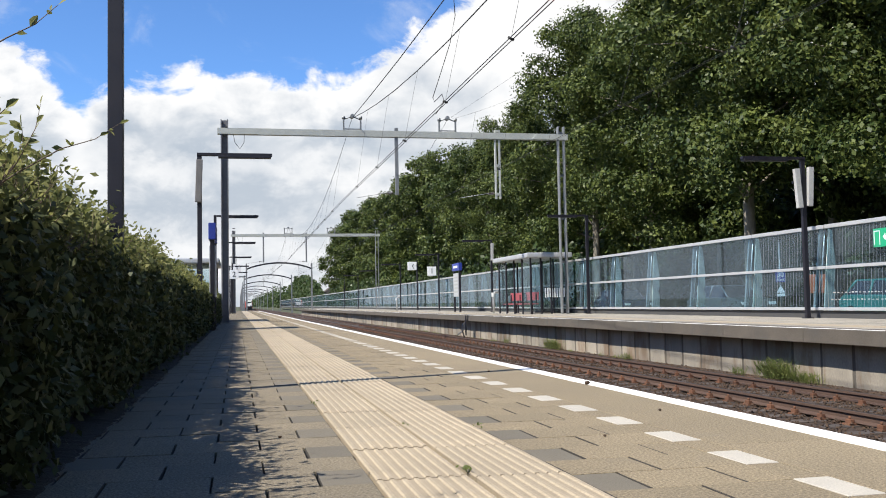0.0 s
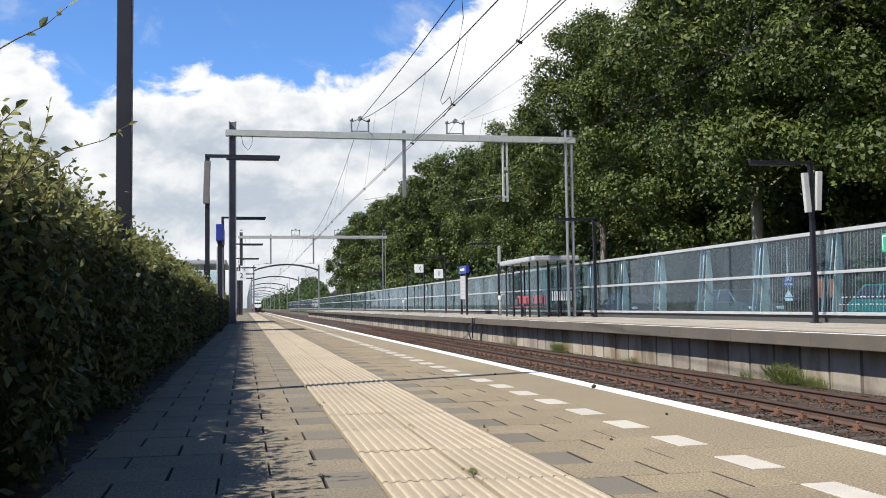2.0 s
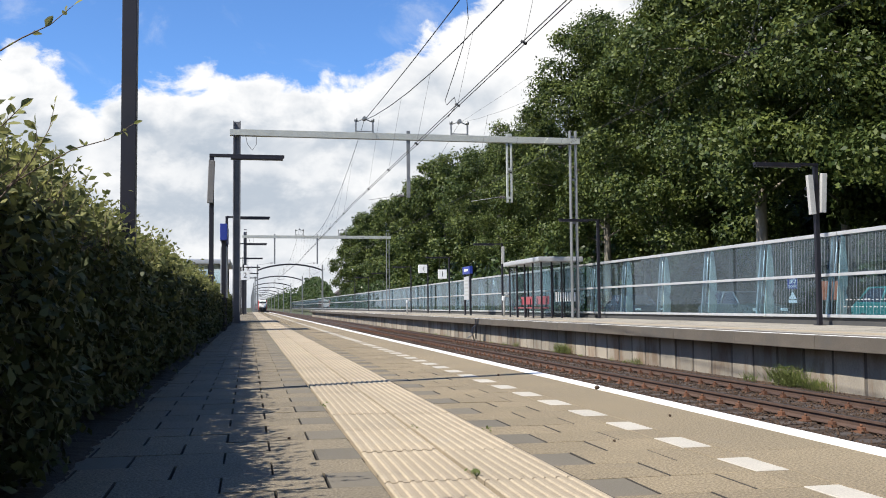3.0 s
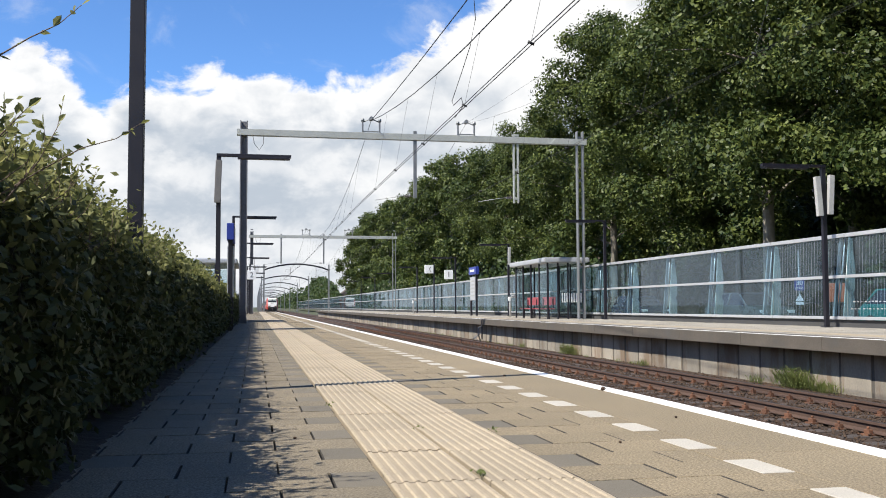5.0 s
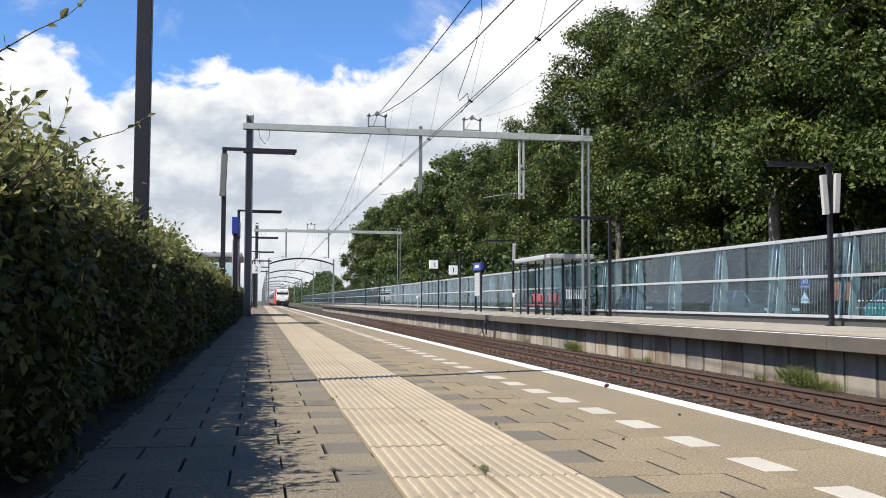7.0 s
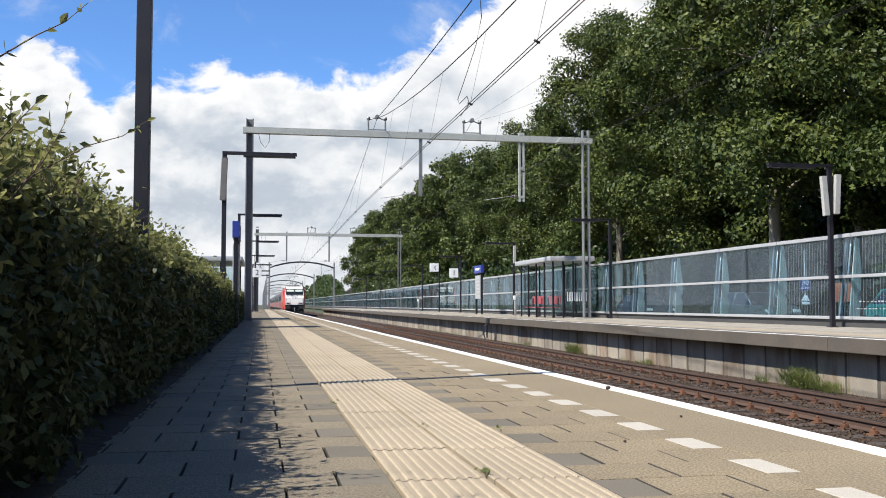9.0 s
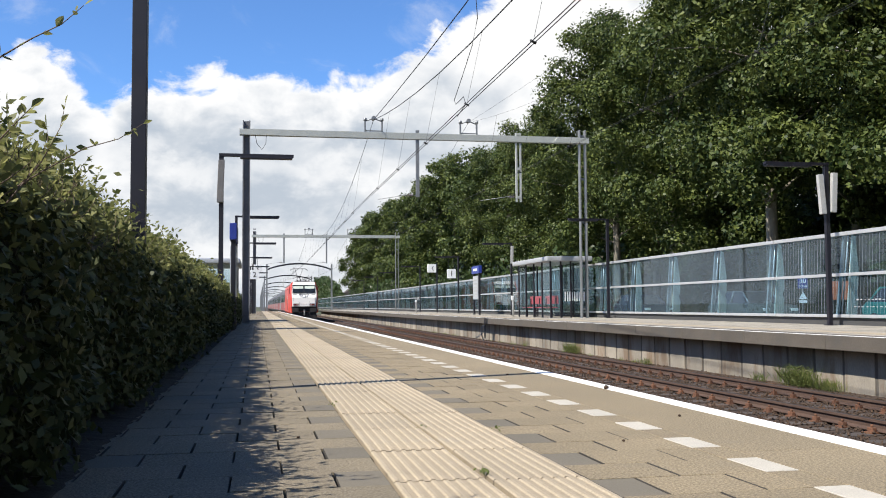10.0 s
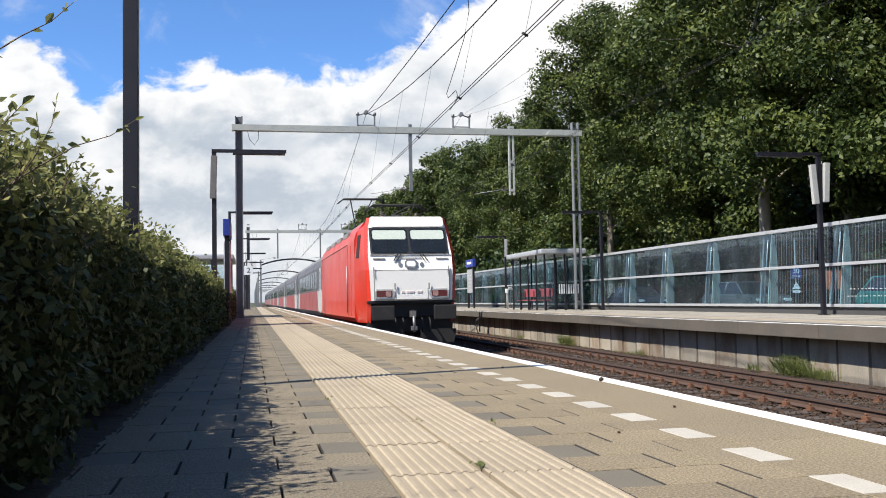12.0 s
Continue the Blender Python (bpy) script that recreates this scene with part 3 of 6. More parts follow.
# ---- overhead line: portals, wires ----
def build_portal(y, x0, x1, height, drops):
    """Flat-beam catenary portal with two upright legs and two drop posts."""
    p = thing("catenary_portal", "grey steel catenary portal spanning both tracks", "catenary portal", pose(0, y, 0), "catenary portals")
    for k, x in enumerate((x0, x1)):
        bm = bmesh.new()
        a, w = 0.13, 0.09
        z0 = -0.95
        for s in (-1, 1):
            box(bm, x + s * a - 0.022, x + s * a + 0.022, -w - 0.06, w + 0.01, z0, height + 0.45)
        if k == 0:
            box(bm, x - a, x + a, 0.05, 0.072, z0, height + 0.45)
        for i in range(5):
            box(bm, x - a, x + a, 0.03, 0.045, 0.4 + 1.9 * i, 0.5 + 1.9 * i)
        part("leg", bm, "galv" if k else "leg_dark", p)
        bm = bmesh.new()
        box(bm, x - 0.35, x + 0.35, -0.3, 0.3, -1.0, 0.06 if k else 0.02, 0.02)
        part("foot", bm, "concrete", p)
        bm = bmesh.new()
        d = 1 if k == 0 else -1
        prism(bm, [(x - d * 0.28, height + 0.10), (x + d * 1.15, height + 0.10), (x + d * 1.35, height - 0.14), (x - d * 0.28, height - 0.14)], -0.17, 0.17)
        part("bracket", bm, "beam_paint", p)
    bm = bmesh.new()
    box(bm, x0 + 0.2, x1 - 0.2, -0.11, 0.11, height - 0.15, height + 0.12, 0.012)
    part("beam", bm, "beam_paint", p)
    bm = bmesh.new()
    tube(bm, [(x0 + 0.35, -0.13, height - 0.15), (x0 + 0.42, -0.14, height - 0.5), (x0 + 0.62, -0.14, height - 0.75), (x0 + 0.78, -0.14, height - 0.5), (x0 + 0.80, -0.13, height - 0.15)], 0.012, 5)
    part("loose_cable", bm, "wire", p)
    # drop posts beside each track with a registration arm at contact wire height
    for x, gap in drops:
        bm = bmesh.new()
        for s in (-gap, gap):
            box(bm, x + s - 0.035, x + s + 0.035, -0.06, 0.06, height - 2.75 + (0.0 if x > 8 else 0.15), height + 0.25)
        for z in (-2.55, -1.3, 0.2):
            box(bm, x - gap - 0.03, x + gap + 0.03, -0.065, 0.065, height + z - 0.05, height + z + 0.05)
        part("drop_post", bm, "beam_paint" if gap > 0.05 else "galv", p)
        bm = bmesh.new()
        tube(bm, [(x, 0, height - 2.55), (x - 0.35, 0, height - 2.5), (x - 1.7, 0, height - 2.72)], 0.014, 6)
        part("registration_arm", bm, "galv", p)
        bm = bmesh.new()
        for i in range(5):
            tube(bm, [(x - 0.2 - i * 0.05, 0, height - 2.53), (x - 0.225 - i * 0.05, 0, height - 2.525)], 0.06, 8)
        part("insulator", bm, "insulator", p)
    for x in (TRACKS[0] + 0.3, TRACKS[1] + 0.4):
        bm = bmesh.new()
        for s in (-0.36, 0.36):
            box(bm, x + s - 0.03, x + s + 0.03, -0.05, 0.05, height - 0.16, height + 0.62)
            tube(bm, [(x + s, 0, height + 0.6), (x + s, 0, height + 0.72)], 0.07, 8)
        box(bm, x - 0.36, x + 0.36, -0.03, 0.03, height + 0.16, height + 0.20)
        tube(bm, [(x - 0.36, 0, height + 0.58), (x - 0.1, 0, height + 0.68), (x + 0.1, 0, height + 0.68), (x + 0.36, 0, height + 0.58)], 0.025, 6)
        tube(bm, [(x, -0.12, height + 0.72), (x, 0.12, height + 0.72)], 0.09, 8)
        part("wire_carrier", bm, "galv", p)
    return p


build_portal(40.0, -0.50, 13.95, 7.85, ((6.62, 0.035), (11.05, 0.09)))
build_portal(93.0, -0.36, 13.3, 7.4, ((2.4, 0.035), (6.45, 0.035)))


def build_arch(y):
    p = thing("arched_portal", "dark arched catenary portal over the tracks", "catenary portal", pose(0, y, 0), "arched portals")
    for x in (1.3, 11.35):
        bm = bmesh.new()
        prism(bm, [(x - 0.14, -0.95), (x + 0.14, -0.95), (x + 0.11, 7.3), (x - 0.11, 7.3)], -0.14, 0.14)
        part("leg", bm, "galv", p)
    bm = bmesh.new()
    n = 12
    pts = [(1.3 + 10.05 * i / n, 6.4 + 0.95 * math.sin(math.pi * i / n) ** 0.8) for i in range(n + 1)]
    prism(bm, [(x, z - 0.12) for x, z in pts] + [(x, z + 0.12) for x, z in pts[::-1]], -0.12, 0.12)
    part("arched_beam", bm, "dark_paint", p)
    for x in TRACKS:
        bm = bmesh.new()
        tube(bm, [(x + 0.9, 0, 6.9), (x + 0.9, 0, 5.0), (x, 0, 4.95)], 0.05, 6)
        part("registration_arm", bm, "galv", p)
    return p


for k in range(9):
    build_arch(152 + 58 * k)


def build_wires():
    """Carrier, twin contact wires, droppers and a feeder over each track, span by span."""
    spots = [-20.0, 40.0, 93.0] + [152.0 + 58 * k for k in range(6)]
    tops = [8.5, 8.5, 8.1] + [6.6] * 6
    for ti, x in enumerate(TRACKS):
        w = thing("overhead_line", "black overhead carrier and contact wires with droppers", "overhead wire", group="overhead lines")
        cx = x + (0.3, 0.4)[ti]
        for k in range(len(spots) - 1):
            a, b, ha, hb = spots[k], spots[k + 1], tops[k], tops[k + 1]
            sag = (2.15, 2.4, 1.4)[k] if k < 3 else 0.9
            stag = 0.18 * (-1) ** k

            def hang(s):
                return ha + (hb - ha) * s - 4 * sag * s * (1 - s)
            bm = bmesh.new()
            tube(bm, [(cx, a + (b - a) * i / 16, hang(i / 16)) for i in range(17)], (0.014, 0.004)[ti] if k == 0 else (0.010, 0.007)[ti], 5)
            part("carrier_wire", bm, "wire", w)
            for off in (-0.035, 0.035):
                bm = bmesh.new()
                tube(bm, [(x + stag + off, a, 4.97), (x - stag + off, b, 4.97)], (0.009 if k == 0 else 0.008) if ti == 0 else 0.004, 5)
                part("contact_wire", bm, "wire", w)
            for i in range(1, 12):
                s = i / 12
                xx, yy = x + stag * (1 - 2 * s), a + (b - a) * s
                if k > 2 or yy < 5:
                    continue
                bm = bmesh.new()
                tube(bm, [(cx, yy, hang(s)), (xx, yy, 4.97)], 0.004, 4, cap=False)
                part("dropper", bm, "wire", w)
                bm = bmesh.new()
                tube(bm, [(xx - 0.05, yy, 5.0), (xx + 0.05, yy, 4.95)], 0.024, 5)
                part("clamp", bm, "wire", w)
        bm = bmesh.new()
        tube(bm, [(cx, -20 + 6 * i, 8.5 - 0.95 * math.sin(math.pi * i / 10)) for i in range(11)], (0.015, 0.004)[ti], 5)
        part("feeder_wire", bm, "wire", w)
        if ti == 0:
            bm = bmesh.new()
            tube(bm, [(cx, 20.6, 7.62), (cx + 0.06, 20.7, 7.1), (cx, 21.0, 6.55), (cx - 0.1, 21.6, 6.0), (cx - 0.22, 22.0, 5.5), (cx - 0.2, 21.9, 5.38), (cx - 0.08, 21.6, 5.5), (cx - 0.05, 21.5, 5.3), (x, 21.3, 4.97)], 0.009, 6)
            part("jumper", bm, "wire", w)


build_wires()


# ---- lamps ----
def build_lamp(face, top=4.40):
    """Square dark post with a flat cantilevered luminaire, facing the track."""
    d = thing("platform_lamp", "slim dark platform lamp post with flat cantilever luminaire", "lamp post", group="platform lamps")
    bm = bmesh.new()
    box(bm, -0.055, 0.055, -0.055, 0.055, 0.0, top, 0.006)
    part("post", bm, "dark_paint", d)
    bm = bmesh.new()
    box(bm, -0.055 if face > 0 else -1.75, 1.75 if face > 0 else 0.055, -0.07, 0.07, top - 0.05, top + 0.02, 0.006)
    arm = part("arm", bm, "dark_paint", d)
    bm = bmesh.new()
    a, b = (0.45, 1.72) if face > 0 else (-1.72, -0.45)
    box(bm, a, b, -0.10, 0.10, top - 0.10, top - 0.048, 0.01)
    part("luminaire", bm, "dark_paint", d)
    bm = bmesh.new()
    box(bm, -0.11, 0.11, -0.11, 0.11, 0.0, 0.02)
    part("base_plate", bm, "dark_paint", d)
    return d


def speaker(parent, x, z, tilt, mat="speaker"):
    bm = bmesh.new()
    box(bm, -0.075, 0.075, -0.06, 0.06, -0.52, 0.52, 0.015)
    o = part("loudspeaker", bm, mat, parent, "tall grey column loudspeaker")
    o.matrix_basis = pose(x, 0, z, 0, tilt, 0)
    return o


lamp_a = build_lamp(1)
lamp_a.matrix_basis = pose(-0.90, 7.6, 0)
for y in (24.0, 40.4, 57.2, 74.0, 90.5, 107.0, 123.0):
    q = copy_thing(lamp_a, pose(-0.90 if y < 50 else -0.72, y, 0))
    if y == 24.0:
        speaker(q, -0.01, 3.72, 2).location.y = -0.12
lamp_b = build_lamp(-1, 4.24)
lamp_b.matrix_basis = pose(14.64, 22.75, TOP_B)
for y in (39.1, 55.1, 70.5, 87.9, 104.0, 120.0, 136.0):
    q = copy_thing(lamp_b, pose(14.72, y, TOP_B))
    if y == 55.1:
        speaker(q, 0.02, 3.55, 1, "lamp_grey").location.y = -0.12
speaker(lamp_b, 0.16, 3.47, 3.5, "lamp_grey").location.y = -0.08
speaker(lamp_b, -0.19, 3.42, -4, "lamp_grey").location.y = -0.08
bm = bmesh.new()
box(bm, -0.30, 0.0, -0.03, 0.03, 3.55, 3.62), box(bm, -0.12, 0.0, -0.06, 0.06, 3.38, 3.56, 0.01)
part("bracket", bm, "dark_paint", lamp_b)

# ---- glass screen along the opposite platform ----
FENCE_X, BAY = 15.05, 3.62


def build_screen():
    """One bay: three rails, two panes, post and leaning strut."""
    f = thing("glass_screen", "tall tinted glass screen in a pale metal frame", "glass screen", group="glass screens")
    for name, z0, z1 in (("top_rail", 2.34, 2.44), ("middle_rail", 1.28, 1.36), ("bottom_rail", 0.20, 0.28)):
        bm = bmesh.new()
        box(bm, -0.05, 0.05, 0.012, BAY - 0.012, z0, z1, 0.012)
        part(name, bm, "alu", f)
    for z0, z1 in ((0.28, 1.28), (1.36, 2.34)):
        bm = bmesh.new()
        box(bm, -0.006, 0.006, 0.02, BAY - 0.02, z0, z1)
        o = part("pane", bm, "pane", f)
        o.visible_shadow = False
    bm = bmesh.new()
    prism(bm, [(0.17, 0.0), (0.46, 0.0), (0.45, 0.72), (0.38, 0.86), (0.42, 1.02), (0.38, 1.5), (0.22, 2.30), (0.12, 2.34), (0.13, 2.0)], -0.02, 0.02, "y")
    for v in bm.verts:
        v.co.y += 0.19 * (2.34 - v.co.z)
    part("strut", bm, "strut_green", f, "pale green tapered steel strut").location = (0, 0.05, 0)
    bm = bmesh.new()
    prism(bm, [(0.06, 0.0), (0.13, 0.0), (0.13, 2.34), (0.06, 2.34)], -0.04, 0.04, "y")
    for v in bm.verts:
        v.co.y += 0.19 * (2.34 - v.co.z)
    part("post", bm, "alu", f).location = (0, 0.34, 0)
    bm = bmesh.new()
    tube(bm, [(0.10, 0.62, 0.0), (0.10, 0.17, 2.34)], 0.022, 6)
    part("stay", bm, "alu", f)
    # kerb, its dark colour standing for the shadow under the bottom rail
    bm = bmesh.new()
    box(bm, 0.02, 0.14, 0.0, BAY, -0.1, 0.19, 0.01)
    part("kerb", bm, "asphalt", f, "base kerb coloured dark for the shadow below the rail")
    return f


screen = build_screen()
screen.matrix_basis = pose(FENCE_X, 15.2, TOP_B)
screens = [screen]
for k in range(1, 92):
    screens.append(copy_thing(screen, pose(FENCE_X, 15.2 + BAY * k, TOP_B)))
bm = bmesh.new()
y = 0.05
while y < BAY - 0.09:
    for z0, z1 in ((0.30, 1.27), (1.37, 2.33)):
        prism(bm, [(y + 0.06, z0), (y + 0.067, z0), (y + 0.007, z1), (y, z1)], -0.009, -0.007, "x")
    y += 0.135
stripes = mesh_of("stripes", bm, "frit")
for s in screens[:3]:
    piece("stripes", stripes, s, Matrix())


# two rows of short white marks on the glass
bm = bmesh.new()
rm = random.Random(9)
for z in (0.47, 0.65):
    y = 1.3
    while y < 3.4:
        ln = rm.uniform(0.03, 0.10)
        box(bm, -0.0115, -0.0095, y, y + ln, z, z + rm.uniform(0.018, 0.034))
        y += ln + rm.uniform(0.04, 0.12)
part("printing", bm, "lamp_grey", screens[1], "two rows of small white marks")


def build_shelter(at, name_label):
    """Glazed waiting shelter with a flat pale roof, dark posts and a bench."""
    s = thing("waiting_shelter", name_label, "shelter", at, "waiting shelters")
    W, D = 5.5, 1.82
    bm = bmesh.new()
    box(bm, -0.15, D + 0.15, -0.25, W + 0.25, 2.53, 2.75, 0.06)
    part("roof", bm, "alu", s, "pale flat metal roof with rounded rim")
    posts = [(0.1, y) for y in (0.1, 1.4, 2.75, 4.1, W - 0.1)] + [(D - 0.05, y) for y in (0.1, 1.9, 3.6, W - 0.1)] + [(1.05, 0.1), (0.58, 0.1), (1.05, W - 0.1)]
    for x, y in posts:
        bm = bmesh.new()
        box(bm, x - 0.035, x + 0.035, y - 0.035, y + 0.035, 0, 2.56, 0.006)
        part("post", bm, "dark_paint", s)
    for x0, x1, y0, y1 in ((0.14, D - 0.09, 0.095, 0.105), (0.14, D - 0.09, W - 0.105, W - 0.095), (0.095, 0.105, 0.14, 1.36), (0.095, 0.105, 4.14, W - 0.14),
                           (D - 0.055, D - 0.045, 0.14, 1.86), (D - 0.055, D - 0.045, 1.94, 3.56), (D - 0.055, D - 0.045, 3.64, W - 0.14)):
        bm = bmesh.new()
        box(bm, x0, x1, y0, y1, 0.12, 2.48)
        o = part("pane", bm, "pane_clear", s)
        o.visible_shadow = False
    bm = bmesh.new()
    x = 0.75
    while x < D - 0.12:
        box(bm, x, x + 0.055, 0.084, 0.092, 0.74, 1.16)
        x += 0.11
    part("warning_stripes", bm, "sign_white", s, "row of white upright marks on the glass")
    return s


build_shelter(pose(12.75, 41.25, TOP_B), "glazed waiting shelter with dark posts and pale flat roof")
build_shelter(pose(-2.75, 42.5, 0), "waiting shelter with pale flat roof behind the hedge")


def build_bench(at):
    b = thing("bench", "bright red metal bench with perforated back", "bench", at, "benches")
    bm = bmesh.new()
    box(bm, 0, 0.42, 0, 1.9, 0.43, 0.48, 0.012)
    part("seat", bm, "bench_red", b)
    bm = bmesh.new()
    box(bm, 0.40, 0.44, 0, 1.9, 0.62, 1.0, 0.012)
    part("backrest", bm, "bench_red", b)
    for y in (0.2, 1.7):
        bm = bmesh.new()
        box(bm, 0.15, 0.21, y - 0.03, y + 0.03, 0, 0.43), box(bm, 0.36, 0.40, y - 0.025, y + 0.025, 0.44, 0.9)
        part("leg", bm, "dark_paint", b)
    return b


build_bench(pose(12.95, 41.9, TOP_B)), build_bench(pose(12.95, 44.5, TOP_B))

# ---- hedge and trees ----
def hedge_leaves(rng, y0, y1, per_m2, size):
    """Leaves over the hedge's upright face."""
    n = int((y1 - y0) * 1.3 * per_m2)
    y = rng.uniform(y0, y1, n)
    hz = rng.random(n)
    wob = 0.06 * np.sin(y * 2.1) + 0.04 * np.sin(y * 5.3 + 1) + 0.03 * np.sin(y * 11)
    x = -0.92 + 0.09 * np.sin(hz * math.pi) + 0.04 * (1 - hz) + wob
    c = np.stack([x, y, 0.09 + hz * 0.96], 1) + rng.normal(size=(n, 3)) * np.array([0.06, 0.04, 0.04])
    c[:, 2] = np.maximum(c[:, 2], 0.05)
    return blades(rng, c, rng.uniform(0.7, 1.25, n) * size, np.array([[0.9, 0, 0.35]]), 0.5)


def build_hedge():
    rng = np.random.default_rng(11)
    h = thing("hedge", "dense clipped hedge with yellow-green sunlit shoots on top", "hedge")
    # solid dark filler for the hedge's inner shade; it also blocks the sun
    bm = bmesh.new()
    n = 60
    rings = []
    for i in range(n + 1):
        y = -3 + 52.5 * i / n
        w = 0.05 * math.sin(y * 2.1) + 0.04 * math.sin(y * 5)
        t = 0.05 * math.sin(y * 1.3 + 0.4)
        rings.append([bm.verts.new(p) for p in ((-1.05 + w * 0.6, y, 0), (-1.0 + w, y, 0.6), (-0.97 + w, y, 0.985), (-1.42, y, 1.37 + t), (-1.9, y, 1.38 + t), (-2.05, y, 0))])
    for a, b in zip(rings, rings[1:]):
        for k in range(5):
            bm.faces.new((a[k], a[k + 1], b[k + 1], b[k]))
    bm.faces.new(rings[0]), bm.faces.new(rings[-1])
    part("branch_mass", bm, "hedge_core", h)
    v = np.concatenate([hedge_leaves(rng, 0.8, 4.5, 2300, 0.028), hedge_leaves(rng, 4.5, 9, 1500, 0.030), hedge_leaves(rng, 9, 20, 620, 0.040), hedge_leaves(rng, 20, 49.5, 330, 0.05), hedge_leaves(rng, -3, 0.8, 700, 0.04)])
    o = new("leaves", quads("leaves", v, "hedge_leaf_shaded"))
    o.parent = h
    tagged(o, "small oval leaves, the face's shade put into their dark green", kind="stuff")
    # loose fringe of new growth along the top, sunlight put into its pale colour
    fringe = []
    for y0, y1, per, size in ((-3.0, 1.2, 700, 0.04), (1.2, 5, 1500, 0.030), (5, 10, 1300, 0.031), (10, 22, 800, 0.037), (22, 49.5, 380, 0.05)):
        n = int((y1 - y0) * per)
        y = rng.uniform(y0, y1, n)
        q = rng.random(n) ** 0.85 * 1.5
        up = rng.exponential(0.05, n) * (0.6 + 0.8 * np.sin(y * 6.1 + q * 4) ** 2)
        slope = np.minimum(q, 1.0)
        x = -0.81 - 0.52 * q + 0.06 * np.sin(y * 5.3 + 1) + 0.04 * np.sin(y * 13) + 0.5 * up * rng.uniform(-1, 1, n)
        z = 1.03 + 0.42 * slope + 0.05 * np.sin(y * 1.3 + 0.4) + np.minimum(up, 0.28) - 0.03
        fringe.append(blades(rng, np.stack([x, y, z], 1), rng.uniform(0.7, 1.25, n) * size, np.array([[0.25, -0.6, 0.55]]), 0.5))
    # back and ends of the hedge
    n = 9000
    y, z = rng.uniform(-3, 49.5, n), 0.03 + 1.3 * rng.random(n)
    fringe.append(blades(rng, np.stack([-2.03 + 0.05 * rng.normal(size=n), y, z], 1), rng.uniform(0.04, 0.07, n), np.array([[-0.9, 0, 0.3]]), 0.5))
    y = rng.uniform(-3, 49.5, n)
    fringe.append(blades(rng, np.stack([rng.uniform(-1.98, -1.35, n), y, 1.37 + 0.05 * np.sin(y * 1.3 + 0.4) + 0.04 * rng.normal(size=n)], 1), rng.uniform(0.035, 0.06, n), np.array([[0, 0, 0.8]]), 0.5))
    for end in (-3.03, 49.53):
        m = 900
        x, z = rng.uniform(-2.0, -1.0, m), rng.uniform(0.03, 1.0, m)
        z = z + np.clip((-1.0 - x) * 0.8, 0, 0.36) * (z > 0.6)
        fringe.append(blades(rng, np.stack([x, np.full(m, end) + 0.03 * rng.normal(size=m), z], 1), rng.uniform(0.035, 0.055, m), np.array([[0, -0.9 if end < 0 else 0.9, 0.3]]), 0.5))
    o = new("fringe_leaves", quads("fringe_leaves", np.concatenate(fringe), "hedge_top_lit"))
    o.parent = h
    tagged(o, "yellow-green young leaves, coloured paler as if sunlit", kind="stuff")
    # single shoots that stand out of the top
    r = random.Random(7)
    tw, lv = bmesh.new(), []

    def leaf(p, d, size, slim=0.42):
        side = d.cross(Vector((r.uniform(-1, 1), r.uniform(-1, 1), r.uniform(-1, 1)))).normalized()
        nrm = d.cross(side)
        c = p + d * size
        sag = Vector((0, 0, -0.18 * size))
        ridge = [p, p + d * size * 0.7, p + d * size * 1.4 + sag, p + d * size * 2 + sag * 2.4]
        lv.append([ridge[0], ridge[1] + side * size * slim + nrm * size * 0.1, ridge[2] + side * size * slim * 0.7 + nrm * size * 0.1, ridge[3]])
        lv.append([ridge[0], ridge[3], ridge[2] - side * size * slim * 0.7 + nrm * size * 0.1, ridge[1] - side * size * slim + nrm * size * 0.1])

    def shoot(pts, thick, gap, size):
        pts = [Vector(p) for p in pts]
        tube(tw, pts, [thick * (1 - 0.75 * i / (len(pts) - 1)) for i in range(len(pts))], 5, cap=False)
        way = 0.0
        for a, b in zip(pts, pts[1:]):
            d = (b - a).normalized()
            ln = (b - a).length
            while way < ln:
                p = a.lerp(b, way / ln)
                for _ in range(1 if r.random() < 0.6 else 2):
                    out = (d * 0.6 + Vector((r.uniform(-1, 1), r.uniform(-1, 1), r.uniform(-0.6, 0.8)))).normalized()
                    leaf(p, out, r.uniform(0.65, 1.15) * size)
                way += gap * r.uniform(0.6, 1.5)
            way -= ln
        leaf(pts[-1], d, size)

    for k in range(300):
        y = 2.6 + 44 * r.random() ** 1.8
        x, ln = r.uniform(-1.40, -0.86), r.uniform(0.12, 0.38)
        lx, ly = r.uniform(-0.2, 0.55), r.uniform(-0.4, 0.4)
        z = 0.95 + 0.95 * (-0.92 - x)
        shoot([(x + lx * ln * t + 0.02 * math.sin(5 * t + y), y + ly * ln * t, z + ln * t - 0.12 * ln * t * t) for t in (0, 0.3, 0.6, 0.85, 1)], 0.003, 0.03, r.uniform(0.013, 0.024))
    for k in range(55):
        y, x, ln = r.uniform(0.5, 4.6), r.uniform(-1.30, -0.86), r.uniform(0.18, 0.44)
        lx, ly = r.uniform(0.0, 0.6), r.uniform(-0.4, 0.3)
        z = 0.97 + 0.95 * (-0.92 - x)
        shoot([(x + lx * ln * t + 0.03 * math.sin(6 * t + y), y + ly * ln * t, z + ln * t - 0.15 * ln * t * t) for t in (0, 0.3, 0.6, 0.85, 1)], 0.003, 0.026, r.uniform(0.020, 0.032))
    for k in range(120):
        y, x, ln = r.uniform(3.0, 9.5), r.uniform(-1.35, -0.86), r.uniform(0.16, 0.36)
        lx, ly = r.uniform(0.0, 0.75), r.uniform(-0.5, 0.3)
        z = 0.97 + 0.95 * (-0.92 - x)
